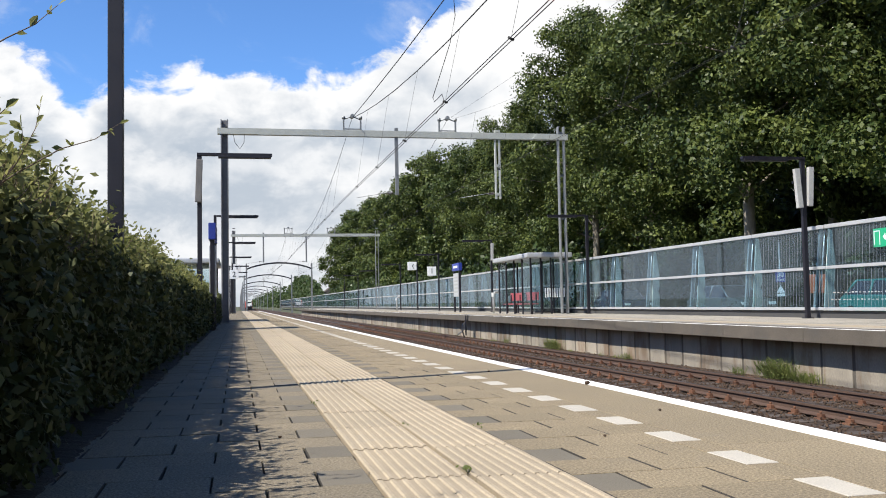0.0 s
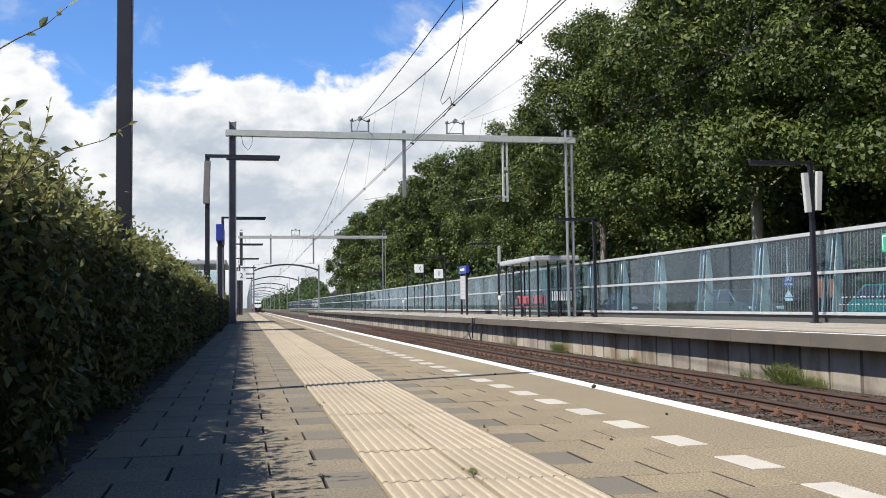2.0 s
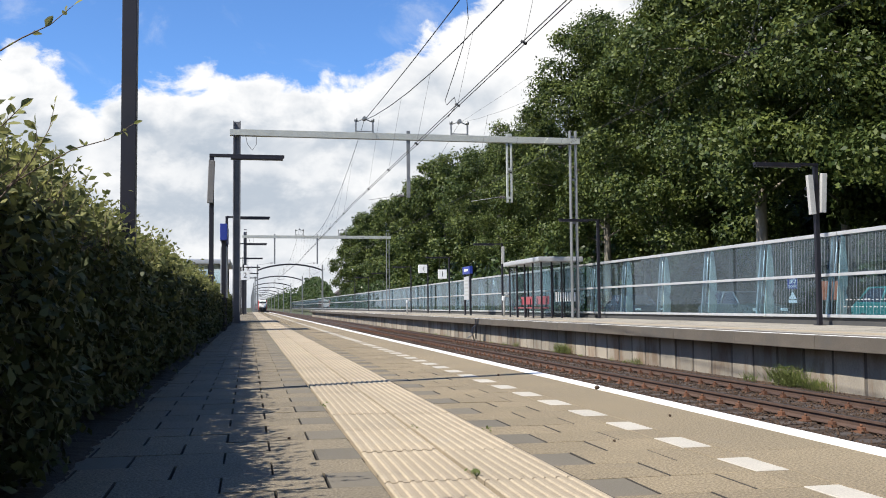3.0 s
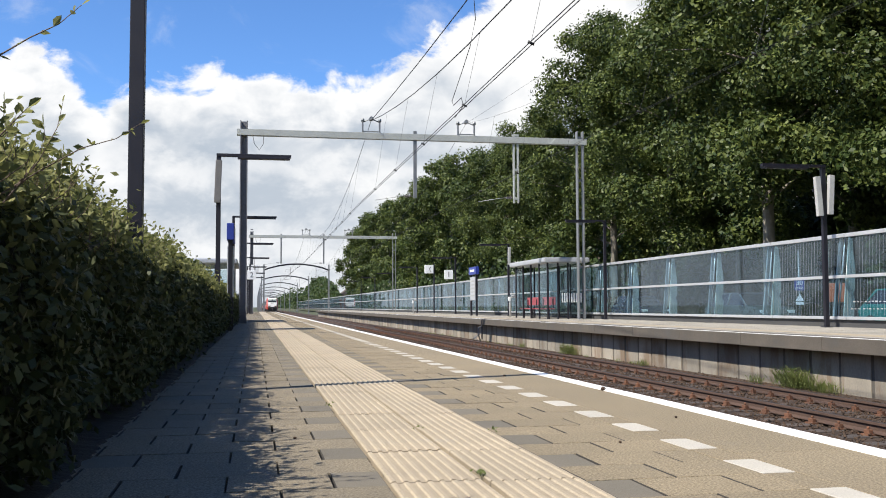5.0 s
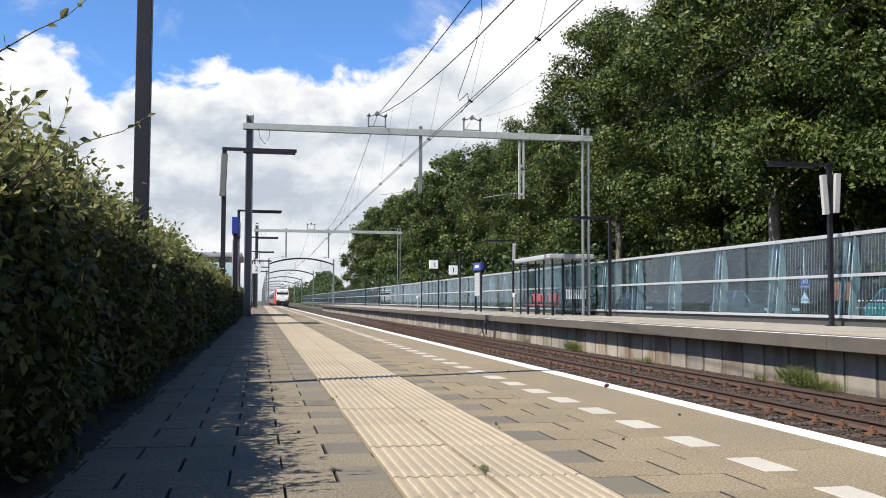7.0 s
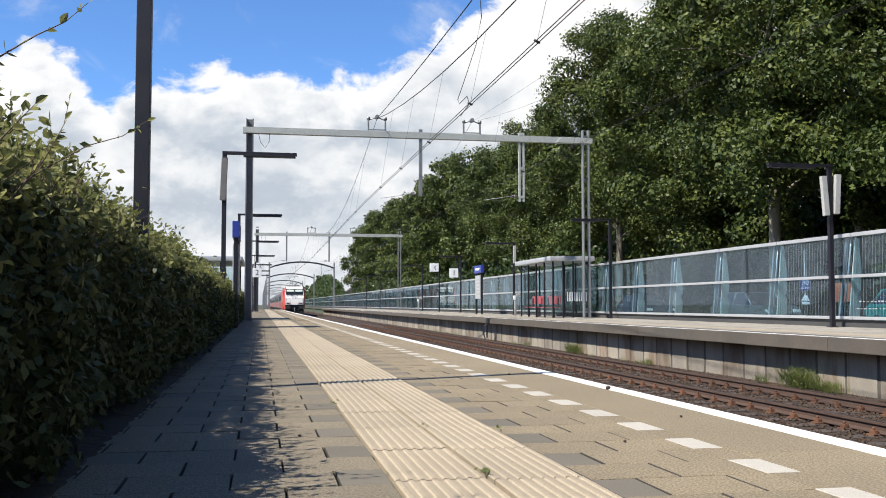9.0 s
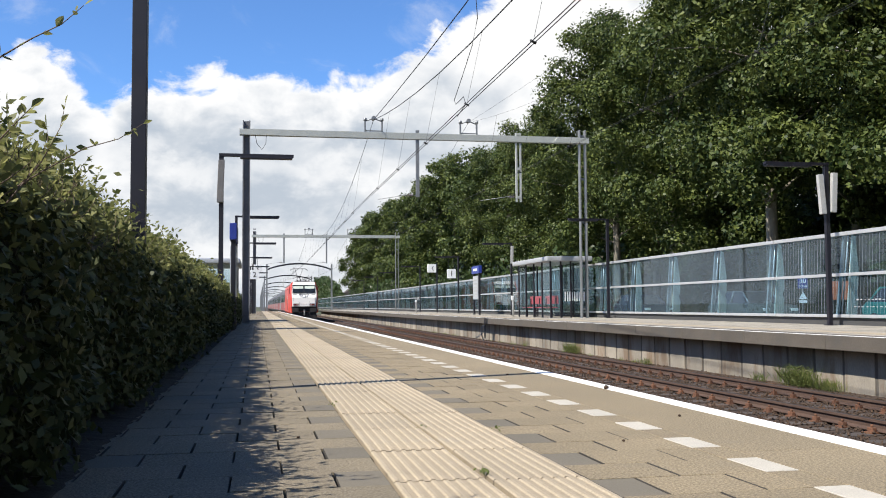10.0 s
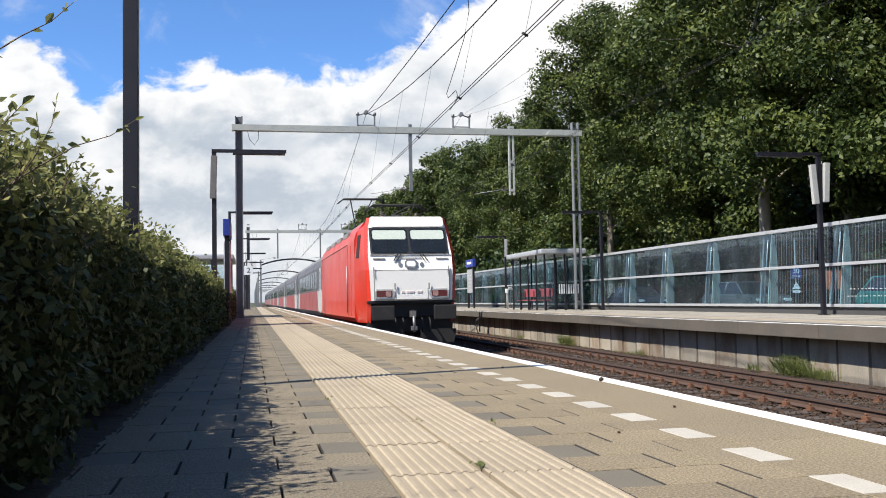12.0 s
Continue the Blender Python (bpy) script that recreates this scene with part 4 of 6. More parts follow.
        shoot([(x + lx * ln * t + 0.03 * math.sin(6 * t + y), y + ly * ln * t, z + ln * t - 0.15 * ln * t * t) for t in (0, 0.3, 0.6, 0.85, 1)], 0.003, 0.034, r.uniform(0.016, 0.026))
    # the long ones nearest by
    shoot([(-1.02, 2.75, 1.02), (-0.86, 2.78, 1.23), (-0.70, 2.8, 1.355), (-0.62, 2.8, 1.41), (-0.545, 2.8, 1.452), (-0.485, 2.8, 1.51)], 0.004, 0.055, 0.022)
    shoot([(-0.80, 2.75, 0.98), (-0.72, 2.8, 1.10), (-0.66, 2.8, 1.17), (-0.62, 2.8, 1.215)], 0.004, 0.035, 0.026)
    shoot([(-0.86, 3.4, 1.02), (-0.72, 3.42, 1.12), (-0.58, 3.4, 1.20), (-0.47, 3.4, 1.235), (-0.39, 3.4, 1.29)], 0.0035, 0.05, 0.019)
    shoot([(-0.80, 3.3, 1.0), (-0.70, 3.32, 1.14), (-0.64, 3.3, 1.25), (-0.625, 3.3, 1.33)], 0.003, 0.035, 0.02)
    shoot([(-0.86, 2.5, 0.70), (-0.74, 2.65, 0.765), (-0.69, 2.75, 0.775)], 0.003, 0.06, 0.03)
    shoot([(-0.86, 3.9, 1.02), (-0.74, 3.95, 1.10), (-0.66, 3.95, 1.20)], 0.003, 0.035, 0.02)
    tagged(part("twig", tw, "twig", h), kind="stuff")
    o = new("shoot_leaves", quads("shoot_leaves", np.array([[tuple(q) for q in f] for f in lv]), "hedge_top_lit"))
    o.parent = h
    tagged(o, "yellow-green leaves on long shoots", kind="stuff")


build_hedge()
# ragged dark strip along the hedge foot, painted in place of its shade
bm = bmesh.new()
rs = random.Random(5)
rows = []
for i in range(887):
    y = -3.2 + 0.06 * i
    e = -0.72 + 0.008 * math.sin(y * 2.3) + rs.uniform(-0.018, 0.018)
    rows.append([bm.verts.new(p) for p in ((-2.2, y, 0.03), (e - 0.10, y, 0.018 + rs.uniform(-0.006, 0.01)), (e, y, 0.007), (e + 0.012, y, -0.01))])
for a, b in zip(rows, rows[1:]):
    for k in range(3):
        bm.faces.new((a[k], a[k + 1], b[k + 1], b[k]))
tagged(part("soil_bed", bm, "bed_soil"), "dark strip standing in for the shade at the hedge foot", "soil", kind="structure")


def tree_parts(seed, height, spread, leaves, size, low):
    """Meshes of a broadleaf tree: tapered trunk with limbs, crown of many leaf blades in clumps."""
    r = random.Random(seed)
    rng = np.random.default_rng(seed)
    bm = bmesh.new()
    lean = (r.uniform(-0.4, 0.4), r.uniform(-0.4, 0.4))
    ts = [0, 0.03, 0.15, 0.4, 0.65, 0.85]
    tube(bm, [(lean[0] * t * 2, lean[1] * t * 2, t * height) for t in ts], [0.42, 0.30, 0.25, 0.19, 0.11, 0.04], 10)
    clumps = []
    for k in range(26):
        t = low / height + (0.93 - low / height) * (k + r.random()) / 26
        a = k * 2.4 + r.uniform(-0.5, 0.5)
        s = (t - low / height) / (1 - low / height)
        reach = spread * (0.55 + 0.75 * math.sin(math.pi * min(s * 0.85 + 0.18, 1))) * r.uniform(0.6, 1.05) * 0.8
        p0 = Vector((lean[0] * t, lean[1] * t, t * height * 0.92))
        p1 = p0 + Vector((math.cos(a) * reach, math.sin(a) * reach, reach * r.uniform(-0.05, 0.75)))
        mid = p0.lerp(p1, 0.5) + Vector((0, 0, reach * 0.08))
        tube(bm, [p0, mid, p1], [0.085 * (1.2 - t), 0.05 * (1.2 - t), 0.015], 6, cap=False)
        for q, rad in ((p1, 1.15), (mid, 0.95), (p1 + Vector((r.uniform(-1.2, 1.2), r.uniform(-1.2, 1.2), r.uniform(-0.3, 1.0))), 0.85),
                       (p1.lerp(mid, 0.4) + Vector((r.uniform(-1.0, 1.0), r.uniform(-1.0, 1.0), r.uniform(-0.9, 0.4))), 0.8)):
            clumps.append((*q, rad * r.uniform(0.75, 1.25)))
    for k in range(16):
        a, t = k * 2.4, 0.30 + 0.035 * k
        rr = r.uniform(0.9, 1.7)
        clumps.append((lean[0] * t + math.cos(a) * rr, lean[1] * t + math.sin(a) * rr, t * height, r.uniform(0.8, 1.15)))
    for k in range(14):
        a = r.uniform(0, 6.28)
        rr = spread * 0.55 * r.random()
        clumps.append((math.cos(a) * rr, math.sin(a) * rr, height * r.uniform(0.86, 1.0) - rr * 0.5, r.uniform(0.8, 1.3)))
    cl = np.array(clumps)
    pick = rng.integers(0, len(cl), leaves)
    d = rng.normal(size=(leaves, 3))
    d /= np.linalg.norm(d, axis=1, keepdims=True)
    d[:, 2] = np.where(rng.random(leaves) < 0.3, np.abs(d[:, 2]), d[:, 2])
    lump = 1 + 0.32 * np.sin(d[:, 0] * 5 + pick) * np.sin(d[:, 1] * 6 + 2 * pick) + 0.15 * np.sin(d[:, 2] * 9 + pick)
    rad = cl[pick, 3] * lump * (0.45 + 0.55 * rng.random(leaves) ** 0.4) * (1 + 0.12 * rng.normal(size=leaves))
    c = cl[pick, :3] + d * rad[:, None] * np.array([1.05, 1.05, 0.92])
    v = blades(rng, c, rng.uniform(0.6, 1.35, leaves) * size, d * 1.5 + np.array([-0.1, -0.1, 0.3]), 0.62)
    return mesh_of("trunk", bm, "bark"), quads("crown", v, "leaf")


KINDS = [tree_parts(3, 19.5, 5.0, 30000, 0.165, 4.2), tree_parts(17, 18.0, 4.6, 28000, 0.165, 4.0), tree_parts(29, 20.5, 5.4, 32000, 0.165, 5.0),
         tree_parts(3, 19.5, 5.0, 76000, 0.10, 4.2), tree_parts(17, 18.0, 4.6, 70000, 0.10, 4.0), tree_parts(29, 20.5, 5.4, 78000, 0.10, 5.0)]


def plant_tree(kind, x, y, turn, s, label="tall broadleaf tree in full dark green leaf"):
    t = thing("tree", label, "tree", pose(x, y, -0.3, 0, 0, turn), "trees behind the platform")
    t.scale = (s, s, s)
    for name, me in zip(("trunk", "crown"), KINDS[kind]):
        o = new(name, me)
        o.parent = t


rt = random.Random(21)
for k, (x, y, kind, s) in enumerate((
        (22.0, 38.3, 0, 1.06), (22.5, 49.5, 0, 0.99), (23.5, 30.0, 1, 1.02), (22.3, 57.5, 2, 0.955), (22.8, 72.0, 1, 0.92), (22.0, 83.0, 0, 0.85), (22.5, 95.0, 1, 0.95),
        (22.4, 109.0, 2, 0.90), (22.0, 124.0, 0, 0.92), (22.6, 141.0, 1, 0.98), (22.0, 160.0, 2, 0.92), (22.5, 182.0, 0, 0.97), (22.0, 206.0, 1, 1.02),
        # those from y = 7 to -32 are unseen, added to cut sky light
        (22.5, 19.0, 0, 1.0), (23.0, 7.0, 1, 1.0), (22.5, -5.0, 2, 1.0), (23.0, -18.0, 0, 1.0), (22.5, -32.0, 1, 1.0), (29.0, 33.0, 0, 1.0), (30.0, 44.0, 2, 1.0), (29.5, 55.0, 1, 1.02), (29.0, 67.0, 0, 1.0), (30.0, 80.0, 2, 0.9), (29.5, 97.0, 1, 0.95), (30.0, 115.0, 0, 0.92), (30.0, 136.0, 2, 0.9), (30.0, 165.0, 1, 0.95), (30.0, 195.0, 0, 0.95))):
    plant_tree(kind + (3 if x < 25 and 10 < y < 85 else 0), x, y, rt.uniform(0, 360), s)

# ---- train ----
TRAIN = []


def face(bm, pts, mat=0):
    f = bm.faces.new([bm.verts.new(p) for p in pts])
    f.material_index = mat
    return f


def on_front(z):
    """How far the cab front has leaned back at a height, and its half width there."""
    rows = ((0.9, 0.06, 1.17), (1.46, 0.05, 1.19), (2.35, 0.10, 1.23), (2.80, 0.28, 1.24), (3.62, 0.78, 1.17), (3.96, 0.95, 1.10))
    for (z0, y0, w0), (z1, y1, w1) in zip(rows, rows[1:]):
        if z <= z1:
            s = (z - z0) / (z1 - z0)
            return y0 + (y1 - y0) * s, w0 + (w1 - w0) * s
    return rows[-1][1:]


def front_plate(x0, x1, z0, z1, proud, thick=0.02, skew=0.0, round_=0.0):
    """A plate that lies on the leaning cab front."""
    bm = bmesh.new()
    ya, yb = on_front(z0)[0] - proud, on_front(z1)[0] - proud
    pts = [(x0, ya, z0), (x1, ya, z0), (x1 + skew, yb, z1), (x0 + skew, yb, z1)]
    a, b = [bm.verts.new(p) for p in pts], [bm.verts.new((p[0], p[1] + thick, p[2])) for p in pts]
    bm.faces.new(a), bm.faces.new(b[::-1])
    for i in range(4):
        bm.faces.new((a[i], b[i], b[(i + 1) % 4], a[(i + 1) % 4]))
    if round_:
        bmesh.ops.bevel(bm, geom=[e for e in bm.edges if abs((e.verts[0].co - e.verts[1].co).y) > thick * 0.7 and abs((e.verts[0].co - e.verts[1].co).z) < thick], offset=round_, segments=3, affect="EDGES")
    return bm


def build_loco():
    lo = thing("locomotive", "red electric locomotive with a white sloping cab front", "locomotive")
    LEN = 15.7
    # car body with rounded roof shoulders, red sides
    sec = [(1.40, 0.82), (1.49, 0.95), (1.49, 3.30), (1.42, 3.55), (1.20, 3.85), (0.95, 3.95)]
    bm = bmesh.new()
    prism(bm, sec + [(-x, z) for x, z in sec[::-1]], 1.75, LEN)
    bm.faces.ensure_lookup_table()
    for f in bm.faces:
        if f.normal.z > 0.7:
            f.material_index = 1
    part("body", bm, ["loco_red", "loco_roof"], lo)
    # cab: chamfered red cheeks between the front and the sides
    levels = [(0.82, 0.30, 1.18, 1.75, 1.40), (1.46, 0.06, 1.19, 1.75, 1.49), (2.35, 0.11, 1.23, 1.75, 1.49), (2.80, 0.29, 1.24, 1.75, 1.49), (3.62, 0.79, 1.17, 1.75, 1.38), (3.95, 0.97, 1.08, 1.75, 0.96)]
    for sgn, nm in ((-1, "cab_cheek"), (1, "cab_cheek")):
        bm = bmesh.new()
        for (z0, f0, w0, s0, h0), (z1, f1, w1, s1, h1) in zip(levels, levels[1:]):
            face(bm, [(sgn * w0, f0, z0), (sgn * (w0 + 0.10), f0 + 0.12, z0), (sgn * (w1 + 0.10), f1 + 0.12, z1), (sgn * w1, f1, z1)])
            face(bm, [(sgn * (w0 + 0.10), f0 + 0.12, z0), (sgn * h0, s0, z0), (sgn * h1, s1, z1), (sgn * (w1 + 0.10), f1 + 0.12, z1)])
        bmesh.ops.remove_doubles(bm, verts=bm.verts, dist=0.001)
        part(nm, bm, "loco_red", lo)
    bm = bmesh.new()
    for (z0, f0, w0, *_), (z1, f1, w1, *_) in zip(levels[1:], levels[2:]):
        face(bm, [(-w0, f0, z0), (w0, f0, z0), (w1, f1, z1), (-w1, f1, z1)])
    face(bm, [(-1.08, 0.97, 3.95), (1.08, 0.97, 3.95), (0.96, 1.75, 3.96), (-0.96, 1.75, 3.96)])
    bmesh.ops.remove_doubles(bm, verts=bm.verts, dist=0.001)
    front = part("cab_front", bm, "loco_white", lo, "white sloping cab front")
    part("lower_panel", front_plate(-1.07, 1.10, 1.50, 2.33, 0.022, 0.03, 0, 0.05), "loco_white", front)
    part("roof_brow", front_plate(-1.10, 1.10, 3.66, 3.97, 0.05, 0.10, 0, 0.04), "loco_white", front)
    part("window_surround", front_plate(-1.16, 1.16, 2.83, 3.63, 0.012, 0.03), "loco_rubber", front, "black rubber surround")
    for x0, x1 in ((-1.11, -0.035), (0.035, 1.11)):
        g = part("windscreen", front_plate(x0, x1, 2.86, 3.60, 0.024, 0.02, 0, 0.05), "loco_glass", front, "dark windscreen pane")
        part("blind", front_plate(x0 + 0.04, x1 - 0.04, 3.27, 3.55, 0.030, 0.008, 0, 0.03), "blind", g, "pale roller blind")
    for s in (-1, 1):
        part("wiper", front_plate(s * 0.50 - 0.02, s * 0.50 + 0.02, 2.62, 2.82, 0.05, 0.03, -s * 0.13), "loco_rubber", front)
        part("wiper", front_plate(s * 0.41 - 0.015, s * 0.41 + 0.015, 2.62, 2.82, 0.05, 0.03, -s * 0.13), "loco_rubber", front)
        part("vent", front_plate(s * 0.32 - 0.05, s * 0.32 + 0.05, 2.44, 2.58, 0.02, 0.03, 0, 0.03), "loco_steel", front)
        part("step_grip", front_plate(s * 0.93 - 0.18, s * 0.93 + 0.18, 2.67, 2.70, 0.03, 0.03, 0, 0.010), "speaker", front)
        part("handrail", front_plate(s * 0.50 - 0.015, s * 0.50 + 0.015, 1.78, 1.96, 0.08, 0.02), "loco_steel", front)
        part("handrail", front_plate(s * 1.10 - 0.015, s * 1.10 + 0.015, 2.15, 2.45, 0.06, 0.02), "loco_steel", front)
        hl = part("headlight_box", front_plate(s * 0.80 - 0.29, s * 0.80 + 0.29, 1.53, 1.79, 0.045, 0.05, 0, 0.05), "coach_white", front, "pale frame round a pair of lamps")
        part("headlight", front_plate(s * 0.69 - 0.08, s * 0.69 + 0.08, 1.58, 1.74, 0.060, 0.02, 0, 0.02), "head_lamp", hl, "clear headlight lens")
        part("marker_lamp", front_plate(s * 0.81 - 0.23, s * 0.81 + 0.23, 1.57, 1.75, 0.050, 0.02, 0, 0.02), "tail_lamp", hl, "unlit red marker lamp")
    hb = part("top_headlight", front_plate(-0.18, 0.18, 2.40, 2.66, 0.04, 0.05, 0, 0.05), "loco_steel", front)
    part("lens", front_plate(-0.13, 0.13, 2.45, 2.61, 0.05, 0.02, 0, 0.03), "sign_white", hb)
    for x0, x1, z0, z1 in ((-1.10, 1.10, 2.335, 2.355), (-1.10, 1.10, 1.475, 1.492), (-1.105, -1.085, 1.50, 2.33), (1.105, 1.125, 1.50, 2.33), (-0.48, -0.465, 1.50, 1.80), (0.465, 0.48, 1.50, 1.80),
                           (-0.32, 0.32, 2.70, 2.715), (-1.2, 1.2, 2.79, 2.81)):
        part("panel_seam", front_plate(x0, x1, z0, z1, 0.028, 0.02), "speaker", front)
    bars = bmesh.new()
    for x0, x1 in ((-0.30, -0.22), (-0.16, 0.06), (0.16, 0.30)):
        box(bars, x0, x1, 0.055 - 0.028, 0.055, 1.68, 1.73)
    part("number_bars", bars, "faded_red", front)
    # cab side window, door, handrail
    for s in (-1, 1):
        bm = bmesh.new()
        pts = []
        for z, a, b in ((2.75, 0.50, 0.80), (3.45, 0.42, 0.80)):
            yf, hw = on_front(z)
            e0, e1 = Vector((s * (hw + 0.10), yf + 0.13, z)), Vector((s * (1.49 if z < 3 else 1.41), 1.75, z))
            q = [e0.lerp(e1, a), e0.lerp(e1, b)]
            pts += q if z < 3 else q[::-1]
        off = Vector((s * 0.012, -0.006, 0))
        va, vb = [bm.verts.new(p + off) for p in pts], [bm.verts.new(p - off * 2) for p in pts]
        bm.faces.new(va), bm.faces.new(vb[::-1])
        for i in range(4):
            bm.faces.new((va[i], vb[i], vb[(i + 1) % 4], va[(i + 1) % 4]))
        part("cab_side_window", bm, "loco_rubber", lo)
        bm = bmesh.new()
        box(bm, s * 1.492 - 0.008, s * 1.492 + 0.008, 2.75, 3.45, 1.0, 3.2)
        d = part("cab_door", bm, "loco_red", lo)
        bm = bmesh.new()
        tube(bm, [(s * 1.54, 3.55, 1.1), (s * 1.54, 3.55, 2.6)], 0.018, 6)
        part("grab_rail", bm, "loco_steel", d)
        bm = bmesh.new()
        for k in range(2):
            box(bm, s * 1.49 - 0.006, s * 1.49 + 0.006, 3.75 + k * 11.3, 3.75 + k * 11.3 + 0.02, 1.0, 3.3)
        box(bm, s * 1.49 - 0.012, s * 1.49 + 0.012, 4.0, LEN - 0.3, 3.28, 3.30)
        part("side_seams", bm, "loco_black", lo)
        for k in range(4):
            part("roof_grille", box(bmesh.new(), s * 1.30 - 0.1, s * 1.30 + 0.1, 4.6 + k * 2.6, 6.2 + k * 2.6, 3.60, 3.76, 0.02), "loco_roof", lo)
    # underframe and draw gear
    bm = bmesh.new()
    box(bm, -1.25, 1.25, 0.35, LEN - 0.2, 0.55, 0.95)
    part("underframe", bm, "loco_black", lo)
    bm = bmesh.new()
    box(bm, -1.20, 1.20, 0.25, 0.75, 0.98, 1.455, 0.03)
    box(bm, -1.30, 1.30, 0.07, 0.30, 1.38, 1.462, 0.02)
    part("buffer_beam", bm, "loco_black", lo)
    for s in (-1, 1):
        bm = bmesh.new()
        tube(bm, [(s * 0.9, -0.28, 1.10), (s * 0.9, 0.15, 1.10)], 0.12, 12)
        box(bm, s * 0.9 - 0.33, s * 0.9 + 0.33, -0.34, -0.27, 0.90, 1.32, 0.03)
        part("buffer", bm, "loco_black", lo, "dark rectangular buffer plate")
        bm = bmesh.new()
        prism(bm, [(s * 0.25, 0.22), (s * 1.22, 0.22), (s * 1.30, 0.62), (s * 0.25, 0.62)], 0.05, 0.12)
        part("snow_plough", bm, "loco_black", lo)
        for x in (0.28, 0.50):
            bm = bmesh.new()
            tube(bm, [(s * x, 0.05, 0.95), (s * x, -0.12, 0.85), (s * x, -0.14, 0.62), (s * x * 0.95, -0.02, 0.55)], 0.025, 6)
            part("brake_hose", bm, "loco_rubber", lo)
    bm = bmesh.new()
    prism(bm, [(-0.06, 0.98), (0.06, 0.98), (0.07, 1.16), (-0.07, 1.16)], -0.25, 0.2)
    tube(bm, [(0, -0.22, 1.0), (0, -0.28, 0.8), (0, -0.26, 0.55)], 0.045, 8)
    box(bm, -0.09, 0.09, -0.31, -0.2, 0.60, 0.72, 0.02)
    part("coupling", bm, "loco_steel", lo, "worn steel draw hook and screw link")
    for yb in (3.2, 12.6):
        bg = part("bogie", box(bmesh.new(), -1.15, 1.15, yb - 1.9, yb + 1.9, 0.42, 0.75, 0.03), "loco_black", lo)
        for dy in (-1.3, 1.3):
            for s in (-1, 1):
                bm = bmesh.new()
                tube(bm, [(s * 0.70, yb + dy, 0.625), (s * 0.83, yb + dy, 0.625)], 0.622, 20)
                part("wheel", bm, "loco_steel", bg)
    # roof gear and pantographs
    bm = bmesh.new()
    box(bm, -0.9, 0.9, 4.6, 9.4, 3.94, 4.10, 0.03)
    for k in range(5):
        box(bm, -0.7, 0.7, 4.8 + 0.9 * k, 5.4 + 0.9 * k, 4.1, 4.2, 0.02)
    part("roof_hatch", bm, "loco_roof", lo)
    for k in range(6):
        bm = bmesh.new()
        x, y = (-0.6, 0.6)[k % 2], (1.9, 2.6, 9.9, 10.5, 14.2, 14.8)[k]
        for i in range(5):
            tube(bm, [(x, y, 3.95 + i * 0.06), (x, y, 3.98 + i * 0.06)], 0.08, 8)
        part("insulator", bm, "insulator", lo)

    def panto(y, up):
        pg = part("pantograph", box(bmesh.new(), -0.6, 0.6, y - 0.5, y + 0.5, 4.08, 4.14), "loco_black", lo, "raised pantograph" if up else "folded pantograph")
        knee, head = ((y + 1.25, 4.85), (y - 0.2, 5.72)) if up else ((y + 1.3, 4.35), (y - 0.3, 4.48))
        bm = bmesh.new()
        for s in (-1, 1):
            tube(bm, [(s * 0.3, y - 0.3, 4.14), (s * 0.12, knee[0], knee[1])], 0.035, 6)
            tube(bm, [(s * 0.12, knee[0], knee[1]), (s * 0.45, head[0], head[1])], 0.025, 6)
        part("arms", bm, "loco_black", pg)
        bm = bmesh.new()
        for dy in (-0.18, 0.18):
            tube(bm, [(-0.98, head[0] + dy, head[1] - 0.14), (-0.75, head[0] + dy, head[1] + 0.04), (0.75, head[0] + dy, head[1] + 0.04), (0.98, head[0] + dy, head[1] - 0.14)], 0.03, 6)
        for s in (-0.45, 0.45):
            tube(bm, [(s, head[0] - 0.2, head[1]), (s, head[0] + 0.2, head[1])], 0.025, 6)
        part("collector_head", bm, "loco_black", pg)

    panto(3.4, False), panto(13.1, True)
    bm = bmesh.new()
    tube(bm, [(0.3, 2.2, 4.25), (0.3, 6, 4.4), (0.3, 11, 4.3)], 0.02, 6)
    tube(bm, [(0.2, 1.6, 4.0), (0.55, 1.9, 4.75)], 0.012, 5)
    part("roof_cable", bm, "loco_black", lo)
    return lo


